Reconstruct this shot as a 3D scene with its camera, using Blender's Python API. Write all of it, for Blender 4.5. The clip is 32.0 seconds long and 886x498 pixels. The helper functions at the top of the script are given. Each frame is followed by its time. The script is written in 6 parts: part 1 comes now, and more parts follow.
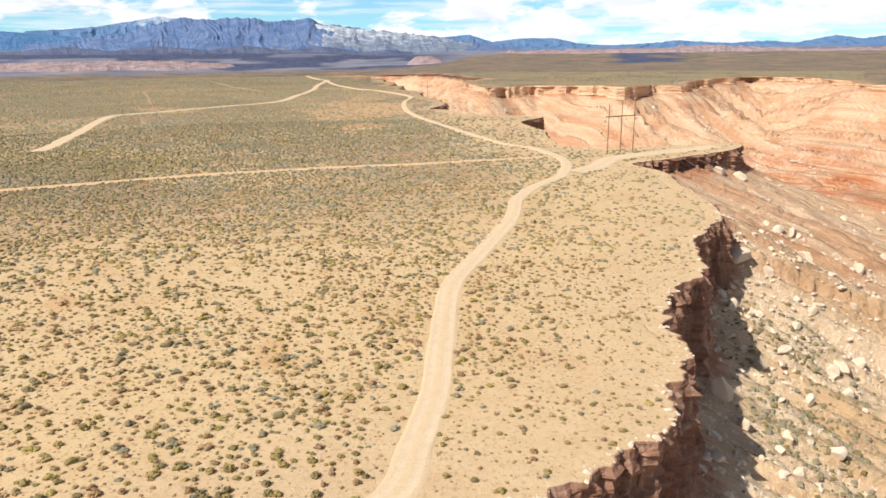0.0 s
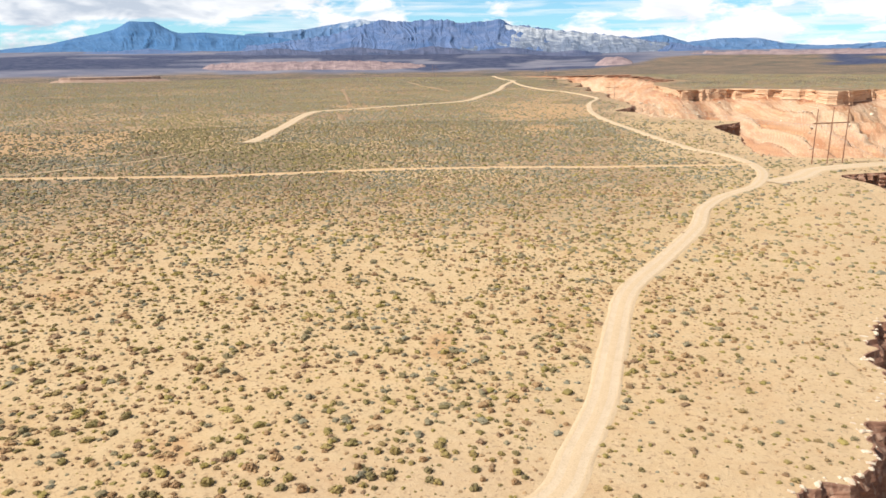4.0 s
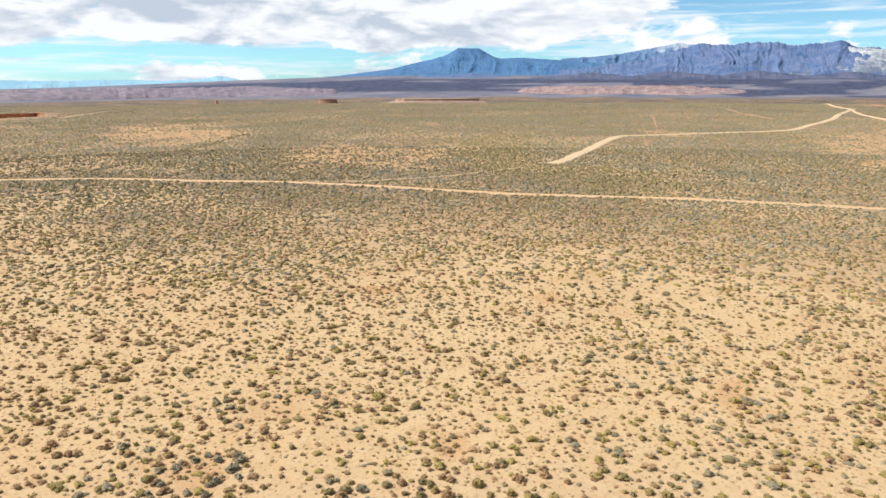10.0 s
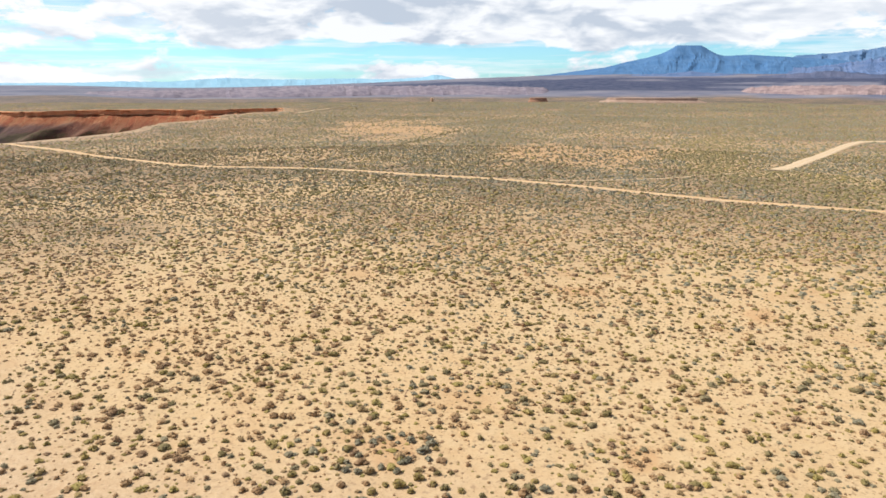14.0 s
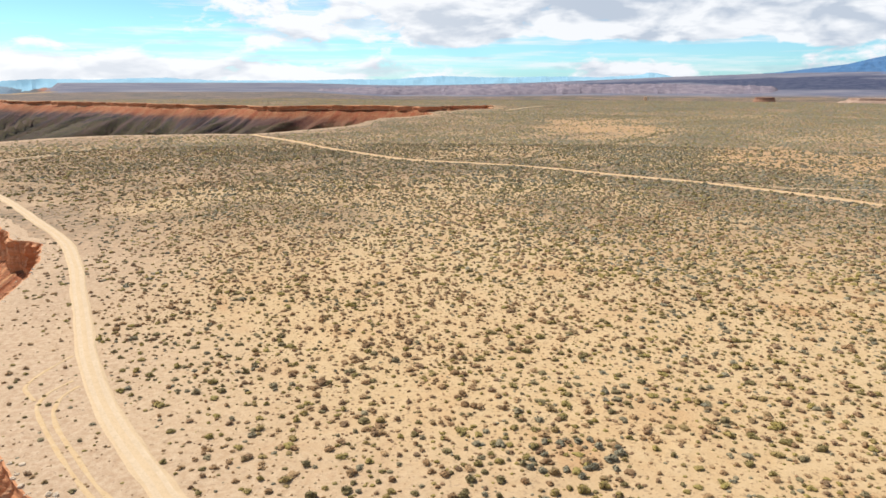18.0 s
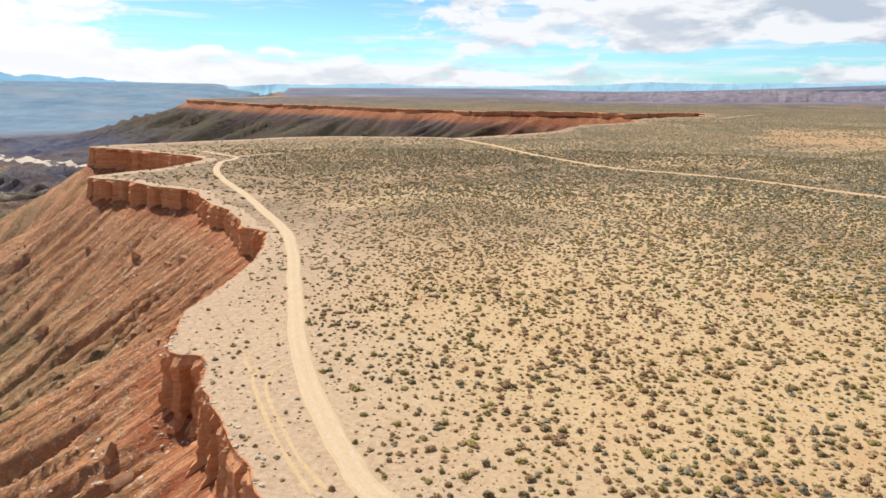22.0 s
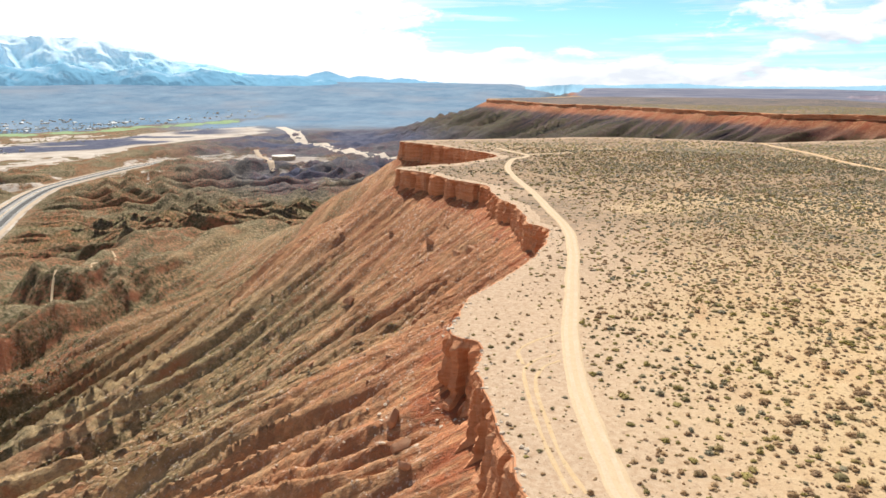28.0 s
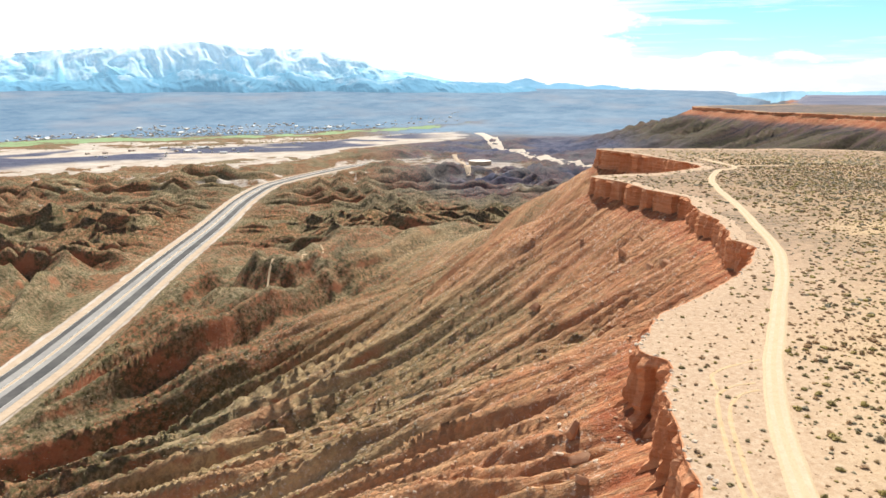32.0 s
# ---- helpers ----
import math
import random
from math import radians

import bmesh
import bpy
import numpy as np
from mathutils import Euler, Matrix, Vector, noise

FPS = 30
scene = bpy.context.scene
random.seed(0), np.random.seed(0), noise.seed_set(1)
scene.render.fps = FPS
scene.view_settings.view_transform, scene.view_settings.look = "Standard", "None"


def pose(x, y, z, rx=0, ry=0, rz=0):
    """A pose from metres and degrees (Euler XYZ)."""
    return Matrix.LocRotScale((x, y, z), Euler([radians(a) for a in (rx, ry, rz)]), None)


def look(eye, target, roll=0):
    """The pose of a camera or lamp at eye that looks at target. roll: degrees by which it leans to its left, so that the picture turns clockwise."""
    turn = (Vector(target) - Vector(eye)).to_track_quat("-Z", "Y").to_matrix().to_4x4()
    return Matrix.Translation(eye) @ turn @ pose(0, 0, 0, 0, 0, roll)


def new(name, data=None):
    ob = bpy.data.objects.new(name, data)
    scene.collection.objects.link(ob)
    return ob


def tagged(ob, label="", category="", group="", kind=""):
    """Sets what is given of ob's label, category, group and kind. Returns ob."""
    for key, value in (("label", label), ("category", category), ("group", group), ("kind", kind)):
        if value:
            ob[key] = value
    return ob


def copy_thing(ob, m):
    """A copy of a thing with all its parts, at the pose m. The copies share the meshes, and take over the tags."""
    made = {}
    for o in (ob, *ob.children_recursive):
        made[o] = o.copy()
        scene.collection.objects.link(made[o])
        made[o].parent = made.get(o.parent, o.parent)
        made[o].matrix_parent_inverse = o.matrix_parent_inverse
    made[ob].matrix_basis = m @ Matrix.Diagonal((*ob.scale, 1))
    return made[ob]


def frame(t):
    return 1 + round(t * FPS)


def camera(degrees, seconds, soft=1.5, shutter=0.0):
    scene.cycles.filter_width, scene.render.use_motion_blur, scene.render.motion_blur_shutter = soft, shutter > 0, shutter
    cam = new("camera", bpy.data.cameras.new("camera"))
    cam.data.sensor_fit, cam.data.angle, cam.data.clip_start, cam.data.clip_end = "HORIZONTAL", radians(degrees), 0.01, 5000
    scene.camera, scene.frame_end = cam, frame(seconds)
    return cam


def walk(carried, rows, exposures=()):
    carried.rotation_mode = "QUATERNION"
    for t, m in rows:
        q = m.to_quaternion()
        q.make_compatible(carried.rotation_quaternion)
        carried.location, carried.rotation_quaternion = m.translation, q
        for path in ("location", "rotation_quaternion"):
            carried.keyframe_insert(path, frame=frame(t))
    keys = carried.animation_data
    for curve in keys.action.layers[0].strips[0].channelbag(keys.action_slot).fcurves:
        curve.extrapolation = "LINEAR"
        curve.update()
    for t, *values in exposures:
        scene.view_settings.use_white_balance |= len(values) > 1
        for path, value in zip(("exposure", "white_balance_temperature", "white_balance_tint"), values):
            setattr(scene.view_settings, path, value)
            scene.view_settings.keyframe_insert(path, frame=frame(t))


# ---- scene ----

# ---- camera and its turn ----
EYE = (0.0, 0.0, 36.0)
cam = camera(63.7, 32.0, soft=1.6)
TURNS = [
    (0, -0.00, -15.23, 0.57), (0.5, 1.63, -15.21, 0.51), (1, 3.32, -15.16, 0.51), (1.5, 5.11, -15.12, 0.53),
    (2, 6.95, -15.12, 0.52), (2.5, 8.85, -15.11, 0.52), (4.5, 16.26, -15.05, 0.45), (5, 18.10, -15.05, 0.37),
    (5.5, 20.05, -15.03, 0.29), (6, 22.08, -14.93, 0.29), (6.5, 24.19, -14.30, 0.33), (7, 26.23, -13.43, 0.24),
    (7.5, 28.27, -13.34, 0.24), (8, 30.28, -13.27, 0.24), (8.5, 32.28, -13.23, 0.24), (9, 34.27, -13.20, 0.17),
    (9.5, 36.26, -13.14, 0.17), (10, 38.27, -13.09, 0.15), (10.5, 40.33, -13.08, 0.15), (11, 42.37, -13.06, 0.14),
    (11.5, 44.40, -13.06, 0.15), (12, 46.46, -13.09, 0.17), (12.5, 48.52, -13.13, 0.17), (13, 50.58, -13.12, 0.18),
    (13.5, 52.62, -13.14, 0.12), (14, 54.65, -13.16, 0.05), (14.5, 56.69, -13.17, -0.02), (16.5, 64.87, -13.31, 0.02),
    (17, 66.91, -13.39, -0.02), (17.5, 68.95, -13.33, 0.06), (18, 71.02, -13.31, -0.02), (18.5, 73.04, -13.26, -0.07),
    (19, 75.05, -13.20, -0.09), (19.5, 77.06, -13.14, -0.12), (20, 79.01, -13.09, -0.13), (20.5, 80.97, -13.04, -0.15),
    (21, 82.94, -12.97, -0.20), (21.5, 84.90, -12.92, -0.20), (22, 86.87, -12.88, -0.21), (22.5, 88.84, -12.84, -0.27),
    (23, 90.70, -12.82, -0.23), (23.5, 92.59, -12.80, -0.20), (24, 94.48, -12.82, -0.25), (24.5, 96.35, -12.83, -0.28),
    (25, 98.27, -12.84, -0.30), (25.5, 100.21, -12.90, -0.34), (27.5, 107.81, -12.92, -0.22), (28, 109.69, -12.93, -0.17),
    (28.5, 111.57, -12.91, -0.21), (29, 113.44, -12.90, -0.23), (29.5, 115.35, -12.96, -0.15), (30, 117.30, -12.99, -0.11),
    (30.5, 119.27, -13.05, -0.09), (31, 121.23, -13.07, -0.13), (31.5, 123.20, -12.58, -0.10), (32, 125.21, -12.45, -0.14),
]
walk(cam, [(t, pose(*EYE, 90 + pitch, 0, yaw) @ pose(0, 0, 0, 0, 0, -lean)) for t, yaw, pitch, lean in TURNS],
     exposures=[(0.0, 0.35), (16.0, 0.34), (20.0, 0.25), (23.0, 0.25), (25.5, 0.32), (28.0, 0.42), (30.0, 0.46), (32.0, 0.55)])

# ---- world, sun ----
SUN_AZ, SUN_EL = 120.0, 48.0        # azimuth counted to the left from +y
world = bpy.data.worlds.new("sky")
scene.world = world
world.use_nodes = True


def sky_nodes():
    nt = world.node_tree
    nt.nodes.clear()
    N = lambda kind, **kw: put(nt, kind, **kw)
    sky = N("ShaderNodeTexSky")
    sky.sky_type, sky.sun_disc = "NISHITA", False
    sky.sun_elevation, sky.sun_rotation = radians(SUN_EL), radians(-SUN_AZ)
    sky.air_density, sky.dust_density, sky.ozone_density, sky.altitude = 1.0, 0.6, 3.0, 600
    co = N("ShaderNodeTexCoord")
    sep = N("ShaderNodeSeparateXYZ")
    nt.links.new(co.outputs["Generated"], sep.inputs[0])
    # turn and height of the sight line in degrees; banks of cloud lie in bands over the horizon
    turn = math_node(nt, "MULTIPLY", math_node(nt, "ARCTAN2", math_node(nt, "MULTIPLY", sep.outputs[0], -1.0), sep.outputs[1]), 57.2958)
    high = math_node(nt, "MULTIPLY", math_node(nt, "ARCSINE", sep.outputs[2]), 57.2958)
    flat_xy = N("ShaderNodeVectorMath")
    flat_xy.operation = "MULTIPLY"
    nt.links.new(co.outputs["Generated"], flat_xy.inputs[0])
    flat_xy.inputs[1].default_value = (1, 1, 0)
    unit = N("ShaderNodeVectorMath")
    unit.operation = "NORMALIZE"
    nt.links.new(flat_xy.outputs[0], unit.inputs[0])

    def bank(up, wide, tall, detail, rough, shift=0.0):
        """Cloud noise, `wide` and `tall` degrees to a lump, sampled `up` degrees higher."""
        v = N("ShaderNodeVectorMath")
        v.operation = "SCALE"
        nt.links.new(unit.outputs[0], v.inputs[0])
        v.inputs["Scale"].default_value = 57.3 / wide
        c = N("ShaderNodeCombineXYZ")
        nt.links.new(math_node(nt, "MULTIPLY", math_node(nt, "ADD", high, up), 1 / tall), c.inputs[2])
        c.inputs[0].default_value = shift
        add = N("ShaderNodeVectorMath")
        nt.links.new(v.outputs[0], add.inputs[0])
        nt.links.new(c.outputs[0], add.inputs[1])
        return noise_node(nt, add.outputs[0], 1.0, detail, rough, 0.25)

    def round_the_sky(stops):
        f = math_node(nt, "ADD", math_node(nt, "DIVIDE", turn, 360.0), 0.5)
        return ramp(nt, f, [((q + 180) / 360, (g, g, g)) for q, g in stops])

    # how much of the sky the upper deck, the clear gap below it and the low streaks cover
    deck = round_the_sky([(-180, 0.6), (-50, 0.6), (-12, 0.62), (1, 0.55), (6, 0.36), (14, 0.34), (20, 0.50), (26, 0.62), (40, 0.80), (60, 0.78), (72, 0.62), (83, 0.56), (89, 0.40), (95, 0.20), (107, 0.22), (112, 0.52), (118, 0.85), (180, 0.85)])
    gap = round_the_sky([(-180, 0.6), (-50, 0.62), (-10, 0.58), (4, 0.48), (16, 0.55), (24, 0.52), (30, 0.40), (50, 0.30), (72, 0.36), (90, 0.42), (104, 0.60), (112, 0.85), (180, 0.85)])
    low = round_the_sky([(-180, 0.6), (0, 0.55), (30, 0.44), (60, 0.50), (85, 0.62), (105, 0.82), (180, 0.85)])
    lift = N("ShaderNodeMapRange")
    lift.interpolation_type = "SMOOTHSTEP"
    lift.inputs[1].default_value, lift.inputs[2].default_value = 2.1, 3.3
    sway = math_node(nt, "MULTIPLY", math_node(nt, "SUBTRACT", bank(0, 9, 9, 2, 0.5, 40.0), 0.5), 3.0)
    nt.links.new(math_node(nt, "ADD", high, sway), lift.inputs[0])
    sink = N("ShaderNodeMapRange")
    sink.interpolation_type = "SMOOTHSTEP"
    sink.inputs[1].default_value, sink.inputs[2].default_value = 0.9, 2.0
    nt.links.new(high, sink.inputs[0])
    cover = mixc(nt, sink.outputs[0], low, mixc(nt, lift.outputs[0], gap, deck))
    # the deck thins out overhead
    cover = math_node(nt, "MULTIPLY", cover, ramp(nt, math_node(nt, "DIVIDE", high, 90.0, True), [(0.13, (1, 1, 1)), (0.26, (0.3, 0.3, 0.3))]))
    lumps = math_node(nt, "ADD", math_node(nt, "MULTIPLY", bank(0, 5.6, 1.9, 9, 0.60), 0.75), math_node(nt, "MULTIPLY", bank(0, 14.0, 3.4, 2, 0.5, 9.0), 0.25))
    above = math_node(nt, "ADD", math_node(nt, "MULTIPLY", bank(0.75, 5.6, 1.9, 3, 0.5), 0.75), math_node(nt, "MULTIPLY", bank(0.75, 14.0, 3.4, 2, 0.5, 9.0), 0.25))
    body = math_node(nt, "ADD", lumps, math_node(nt, "MULTIPLY", math_node(nt, "SUBTRACT", cover, 0.5), 0.62))
    mask = ramp(nt, body, [(0.475, (0, 0, 0)), (0.50, (0.45, 0.45, 0.45)), (0.545, (1, 1, 1))])
    streaks = ramp(nt, math_node(nt, "ADD", bank(0, 10.0, 0.55, 6, 0.6, 21.0), math_node(nt, "MULTIPLY", math_node(nt, "SUBTRACT", cover, 0.5), 0.5)), [(0.42, (0.08, 0.08, 0.08)), (0.62, (0.75, 0.75, 0.75))])
    mask = math_node(nt, "MAXIMUM", mask, streaks)
    # grey undersides, where the bank is thicker higher up; they vanish in the glare below the sun
    under = ramp(nt, math_node(nt, "ADD", math_node(nt, "MULTIPLY", math_node(nt, "SUBTRACT", above, lumps), 1.6), math_node(nt, "MULTIPLY", math_node(nt, "SUBTRACT", body, 0.5), 0.5)), [(-0.0, (0, 0, 0)), (0.19, (1, 1, 1))])
    grey = round_the_sky([(-180, 0.3), (-50, 0.25), (0, 0.35), (25, 0.6), (36, 0.95), (60, 1.0), (75, 0.75), (95, 0.55), (112, 0.16), (180, 0.1)])
    core = mixc(nt, math_node(nt, "MULTIPLY", math_node(nt, "ADD", math_node(nt, "MULTIPLY", under, 0.8), 0.24, True), grey), (11.4, 11.5, 11.7), (5.8, 6.6, 7.8))
    tone = mixc(nt, ramp(nt, sep.outputs[2], [(0.02, (0, 0, 0, 1)), (0.26, (1, 1, 1, 1))]), (0.82, 1.48, 1.88), (0.45, 0.52, 0.55))
    blue = mixc(nt, 1.0, sky.outputs[0], tone, "MULTIPLY")
    mixed = mixc(nt, mask, blue, core)
    bg = N("ShaderNodeBackground")
    bg.inputs[1].default_value = 0.076
    nt.links.new(mixed, bg.inputs[0])
    out = N("ShaderNodeOutputWorld")
    nt.links.new(bg.outputs[0], out.inputs[0])


def put(nt, kind, data_type="", blend_type=""):
    n = nt.nodes.new(kind)
    if data_type:
        n.data_type = data_type
    if blend_type:
        n.blend_type = blend_type
    return n


def math_node(nt, op, a, b=None, clamp=False):
    n = nt.nodes.new("ShaderNodeMath")
    n.operation, n.use_clamp = op, clamp
    for i, v in enumerate((a, b)):
        if v is None:
            continue
        if isinstance(v, (int, float)):
            n.inputs[i].default_value = v
        else:
            nt.links.new(v, n.inputs[i])
    return n.outputs[0]


def noise_node(nt, vec, scale, detail=4, rough=0.5, distort=0.0):
    n = nt.nodes.new("ShaderNodeTexNoise")
    n.inputs["Scale"].default_value, n.inputs["Detail"].default_value = scale, detail
    n.inputs["Roughness"].default_value, n.inputs["Distortion"].default_value = rough, distort
    nt.links.new(vec, n.inputs["Vector"])
    return n.outputs["Fac"]


def ramp(nt, fac, stops):
    n = nt.nodes.new("ShaderNodeValToRGB")
    e = n.color_ramp.elements
    while len(e) < len(stops):
        e.new(0.5)
    for el, (p, c) in zip(e, stops):
        el.position, el.color = p, (*c[:3], 1)
    nt.links.new(fac, n.inputs[0])
    return n.outputs[0]


def mixc(nt, fac, a, b, mode="MIX"):
    n = nt.nodes.new("ShaderNodeMix")
    n.data_type, n.blend_type = "RGBA", mode
    for i, v in ((0, fac), (6, a), (7, b)):
        if isinstance(v, (int, float)):
            n.inputs[i].default_value = v
        elif isinstance(v, tuple):
            n.inputs[i].default_value = (*v[:3], 1)
        else:
            nt.links.new(v, n.inputs[i])
    return n.outputs[2]


sky_nodes()
sun = new("sun", bpy.data.lights.new("sun", "SUN"))
sun.data.energy, sun.data.angle, sun.data.color = 4.9, radians(0.53), (1.0, 0.935, 0.82)
a, e = radians(SUN_AZ), radians(SUN_EL)
sun.matrix_world = look((-math.sin(a) * math.cos(e) * 300, math.cos(a) * math.cos(e) * 300, math.sin(e) * 300), (0, 0, 0))


# ---- materials ----
def material(name, rough=0.9):
    m = bpy.data.materials.new(name)
    m.use_nodes = True
    nt = m.node_tree
    b = nt.nodes["Principled BSDF"]
    b.inputs["Roughness"].default_value = rough
    b.inputs["Specular IOR Level"].default_value = 0.15
    return m, nt, b


def coords(nt, scale=(1, 1, 1)):
    co = nt.nodes.new("ShaderNodeTexCoord")
    mp = nt.nodes.new("ShaderNodeMapping")
    mp.inputs["Scale"].default_value = scale
    nt.links.new(co.outputs["Object"], mp.inputs["Vector"])
    return mp.outputs[0]


def attribute(nt, name):
    n = nt.nodes.new("ShaderNodeAttribute")
    n.attribute_name = name
    return n.outputs["Fac"]


def bump(nt, b, height, strength=0.4, distance=0.1):
    n = nt.nodes.new("ShaderNodeBump")
    n.inputs["Strength"].default_value, n.inputs["Distance"].default_value = strength, distance
    nt.links.new(height, n.inputs["Height"])
    nt.links.new(n.outputs[0], b.inputs["Normal"])


def sand_color(nt, v):
    big = noise_node(nt, v, 0.018, 4, 0.6)
    mid = noise_node(nt, v, 0.35, 5, 0.65)
    fine = noise_node(nt, v, 4.0, 4, 0.7)
    c = mixc(nt, ramp(nt, big, [(0.35, (0, 0, 0)), (0.68, (1, 1, 1))]), (0.555, 0.405, 0.235), (0.53, 0.362, 0.20))
    c = mixc(nt, ramp(nt, mid, [(0.35, (0, 0, 0)), (0.75, (0.8, 0.8, 0.8))]), c, (0.59, 0.455, 0.285))
    c = mixc(nt, ramp(nt, fine, [(0.52, (0, 0, 0)), (0.78, (0.6, 0.6, 0.6))]), c, (0.36, 0.22, 0.115))
    specks = noise_node(nt, v, 1.7, 3, 0.6)
    c = mixc(nt, ramp(nt, specks, [(0.57, (0, 0, 0)), (0.64, (0.7, 0.7, 0.7))]), c, (0.30, 0.20, 0.115))
    stain = noise_node(nt, v, 0.07, 5, 0.65)
    c = mixc(nt, ramp(nt, stain, [(0.52, (0, 0, 0)), (0.72, (0.55, 0.55, 0.55))]), c, (0.47, 0.285, 0.145))
    return c, mid, fine


def ground_material():
    m, nt, b = material("desert_ground", 0.95)
    v = coords(nt)
    top, mid, fine = sand_color(nt, v)
    top = mixc(nt, math_node(nt, "MULTIPLY", attribute(nt, "rust"), ramp(nt, noise_node(nt, v, 0.7, 5, 0.7), [(0.3, (0.35, 0.35, 0.35)), (0.6, (1, 1, 1))])), top, (0.47, 0.255, 0.12))
    # pale gravelly crust near the rims
    gravel = mixc(nt, ramp(nt, noise_node(nt, v, 1.3, 6, 0.75), [(0.38, (0, 0, 0)), (0.62, (1, 1, 1))]), (0.43, 0.295, 0.195), (0.565, 0.435, 0.315))
    gravel = mixc(nt, ramp(nt, noise_node(nt, v, 2.6, 3, 0.6), [(0.60, (0, 0, 0)), (0.67, (0.7, 0.7, 0.7))]), gravel, (0.27, 0.17, 0.11))
    top = mixc(nt, attribute(nt, "crust"), top, gravel)
    # far out on the flats the earth is browner, and low scrub too small to stand out covers it in drifts
    earth = mixc(nt, noise_node(nt, v, 0.02, 5, 0.65), (0.33, 0.205, 0.13), (0.46, 0.30, 0.185))
    top = mixc(nt, math_node(nt, "MULTIPLY", attribute(nt, "scrub"), 0.82), top, earth)
    drift = ramp(nt, noise_node(nt, v, 0.011, 6, 0.7), [(0.40, (0, 0, 0)), (0.60, (1, 1, 1))])
    dots = ramp(nt, noise_node(nt, v, 0.42, 4, 0.7), [(0.44, (0, 0, 0)), (0.56, (1, 1, 1))])
    scrub = mixc(nt, drift, (0.135, 0.115, 0.085), (0.09, 0.092, 0.072))
    cover = math_node(nt, "MULTIPLY", attribute(nt, "scrub"), math_node(nt, "ADD", math_node(nt, "MULTIPLY", dots, 0.6), math_node(nt, "MULTIPLY", drift, 0.36)))
    top = mixc(nt, cover, top, scrub)
    # the plain below the mountains: haze put into its mauve, cloud-shade bands laid over
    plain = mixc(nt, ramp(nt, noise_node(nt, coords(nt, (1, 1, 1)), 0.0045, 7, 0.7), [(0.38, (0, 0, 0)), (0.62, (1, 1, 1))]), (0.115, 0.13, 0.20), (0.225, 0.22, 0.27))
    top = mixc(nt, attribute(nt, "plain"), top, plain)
    # slopes below the rims: red and tan earth, streaked downhill
    co = nt.nodes.new("ShaderNodeCombineXYZ")
    nt.links.new(attribute(nt, "along"), co.inputs[0])
    nt.links.new(attribute(nt, "down"), co.inputs[1])
    mp = nt.nodes.new("ShaderNodeMapping")
    mp.inputs["Scale"].default_value = (1.0, 0.115, 1.0)
    nt.links.new(co.outputs[0], mp.inputs["Vector"])
    st1 = noise_node(nt, mp.outputs[0], 0.075, 6, 0.65, 0.2)
    st2 = noise_node(nt, mp.outputs[0], 0.5, 5, 0.65)
    red = mixc(nt, noise_node(nt, v, 0.03, 4, 0.6), (0.38, 0.09, 0.038), (0.52, 0.16, 0.064))
    tan = mixc(nt, noise_node(nt, v, 0.05, 5, 0.65), (0.56, 0.285, 0.13), (0.44, 0.175, 0.078))
    slope = mixc(nt, ramp(nt, st1, [(0.45, (0, 0, 0)), (0.56, (1, 1, 1))]), red, tan)
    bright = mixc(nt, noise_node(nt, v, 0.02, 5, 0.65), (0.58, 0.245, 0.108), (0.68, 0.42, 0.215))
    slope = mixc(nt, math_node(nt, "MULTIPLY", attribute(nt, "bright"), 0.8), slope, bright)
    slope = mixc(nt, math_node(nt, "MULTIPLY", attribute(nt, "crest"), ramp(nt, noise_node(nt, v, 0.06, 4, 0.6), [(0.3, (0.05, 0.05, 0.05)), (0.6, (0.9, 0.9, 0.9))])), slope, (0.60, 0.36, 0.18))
    layer = noise_node(nt, coords(nt, (0.012, 0.012, 0.42)), 1.0, 5, 0.6, 0.3)
    pale_e = mixc(nt, ramp(nt, layer, [(0.43, (0, 0, 0)), (0.56, (1, 1, 1))]), (0.40, 0.145, 0.068), (0.60, 0.325, 0.172))
    pale_e = mixc(nt, ramp(nt, noise_node(nt, v, 0.03, 5, 0.65), [(0.42, (0, 0, 0)), (0.58, (0.8, 0.8, 0.8))]), pale_e, (0.63, 0.50, 0.37))
    pale_e = mixc(nt, ramp(nt, st1, [(0.53, (0, 0, 0)), (0.63, (0.45, 0.45, 0.45))]), pale_e, (0.66, 0.49, 0.34))
    pale_e = mixc(nt, ramp(nt, noise_node(nt, v, 0.35, 6, 0.75), [(0.56, (0, 0, 0)), (0.66, (0.7, 0.7, 0.7))]), pale_e, (0.42, 0.19, 0.095))
    streaky = math_node(nt, "SUBTRACT", 1.0, math_node(nt, "ADD", math_node(nt, "MULTIPLY", attribute(nt, "east"), 0.5), math_node(nt, "MULTIPLY", attribute(nt, "bright"), 0.45)))
    slope = mixc(nt, attribute(nt, "east"), slope, pale_e)
    # the valley's badland hills: olive and grey earth with red exposures
    hillc = mixc(nt, ramp(nt, noise_node(nt, v, 0.03, 6, 0.65), [(0.38, (0, 0, 0)), (0.62, (1, 1, 1))]), (0.125, 0.12, 0.072), (0.46, 0.375, 0.24))
    hillc = mixc(nt, ramp(nt, noise_node(nt, v, 0.017, 7, 0.7), [(0.475, (0, 0, 0)), (0.515, (0.9, 0.9, 0.9))]), hillc, (0.44, 0.14, 0.072))
    hillc = mixc(nt, ramp(nt, noise_node(nt, v, 0.11, 7, 0.75), [(0.52, (0, 0, 0)), (0.62, (0.55, 0.55, 0.55))]), hillc, (0.46, 0.35, 0.235))
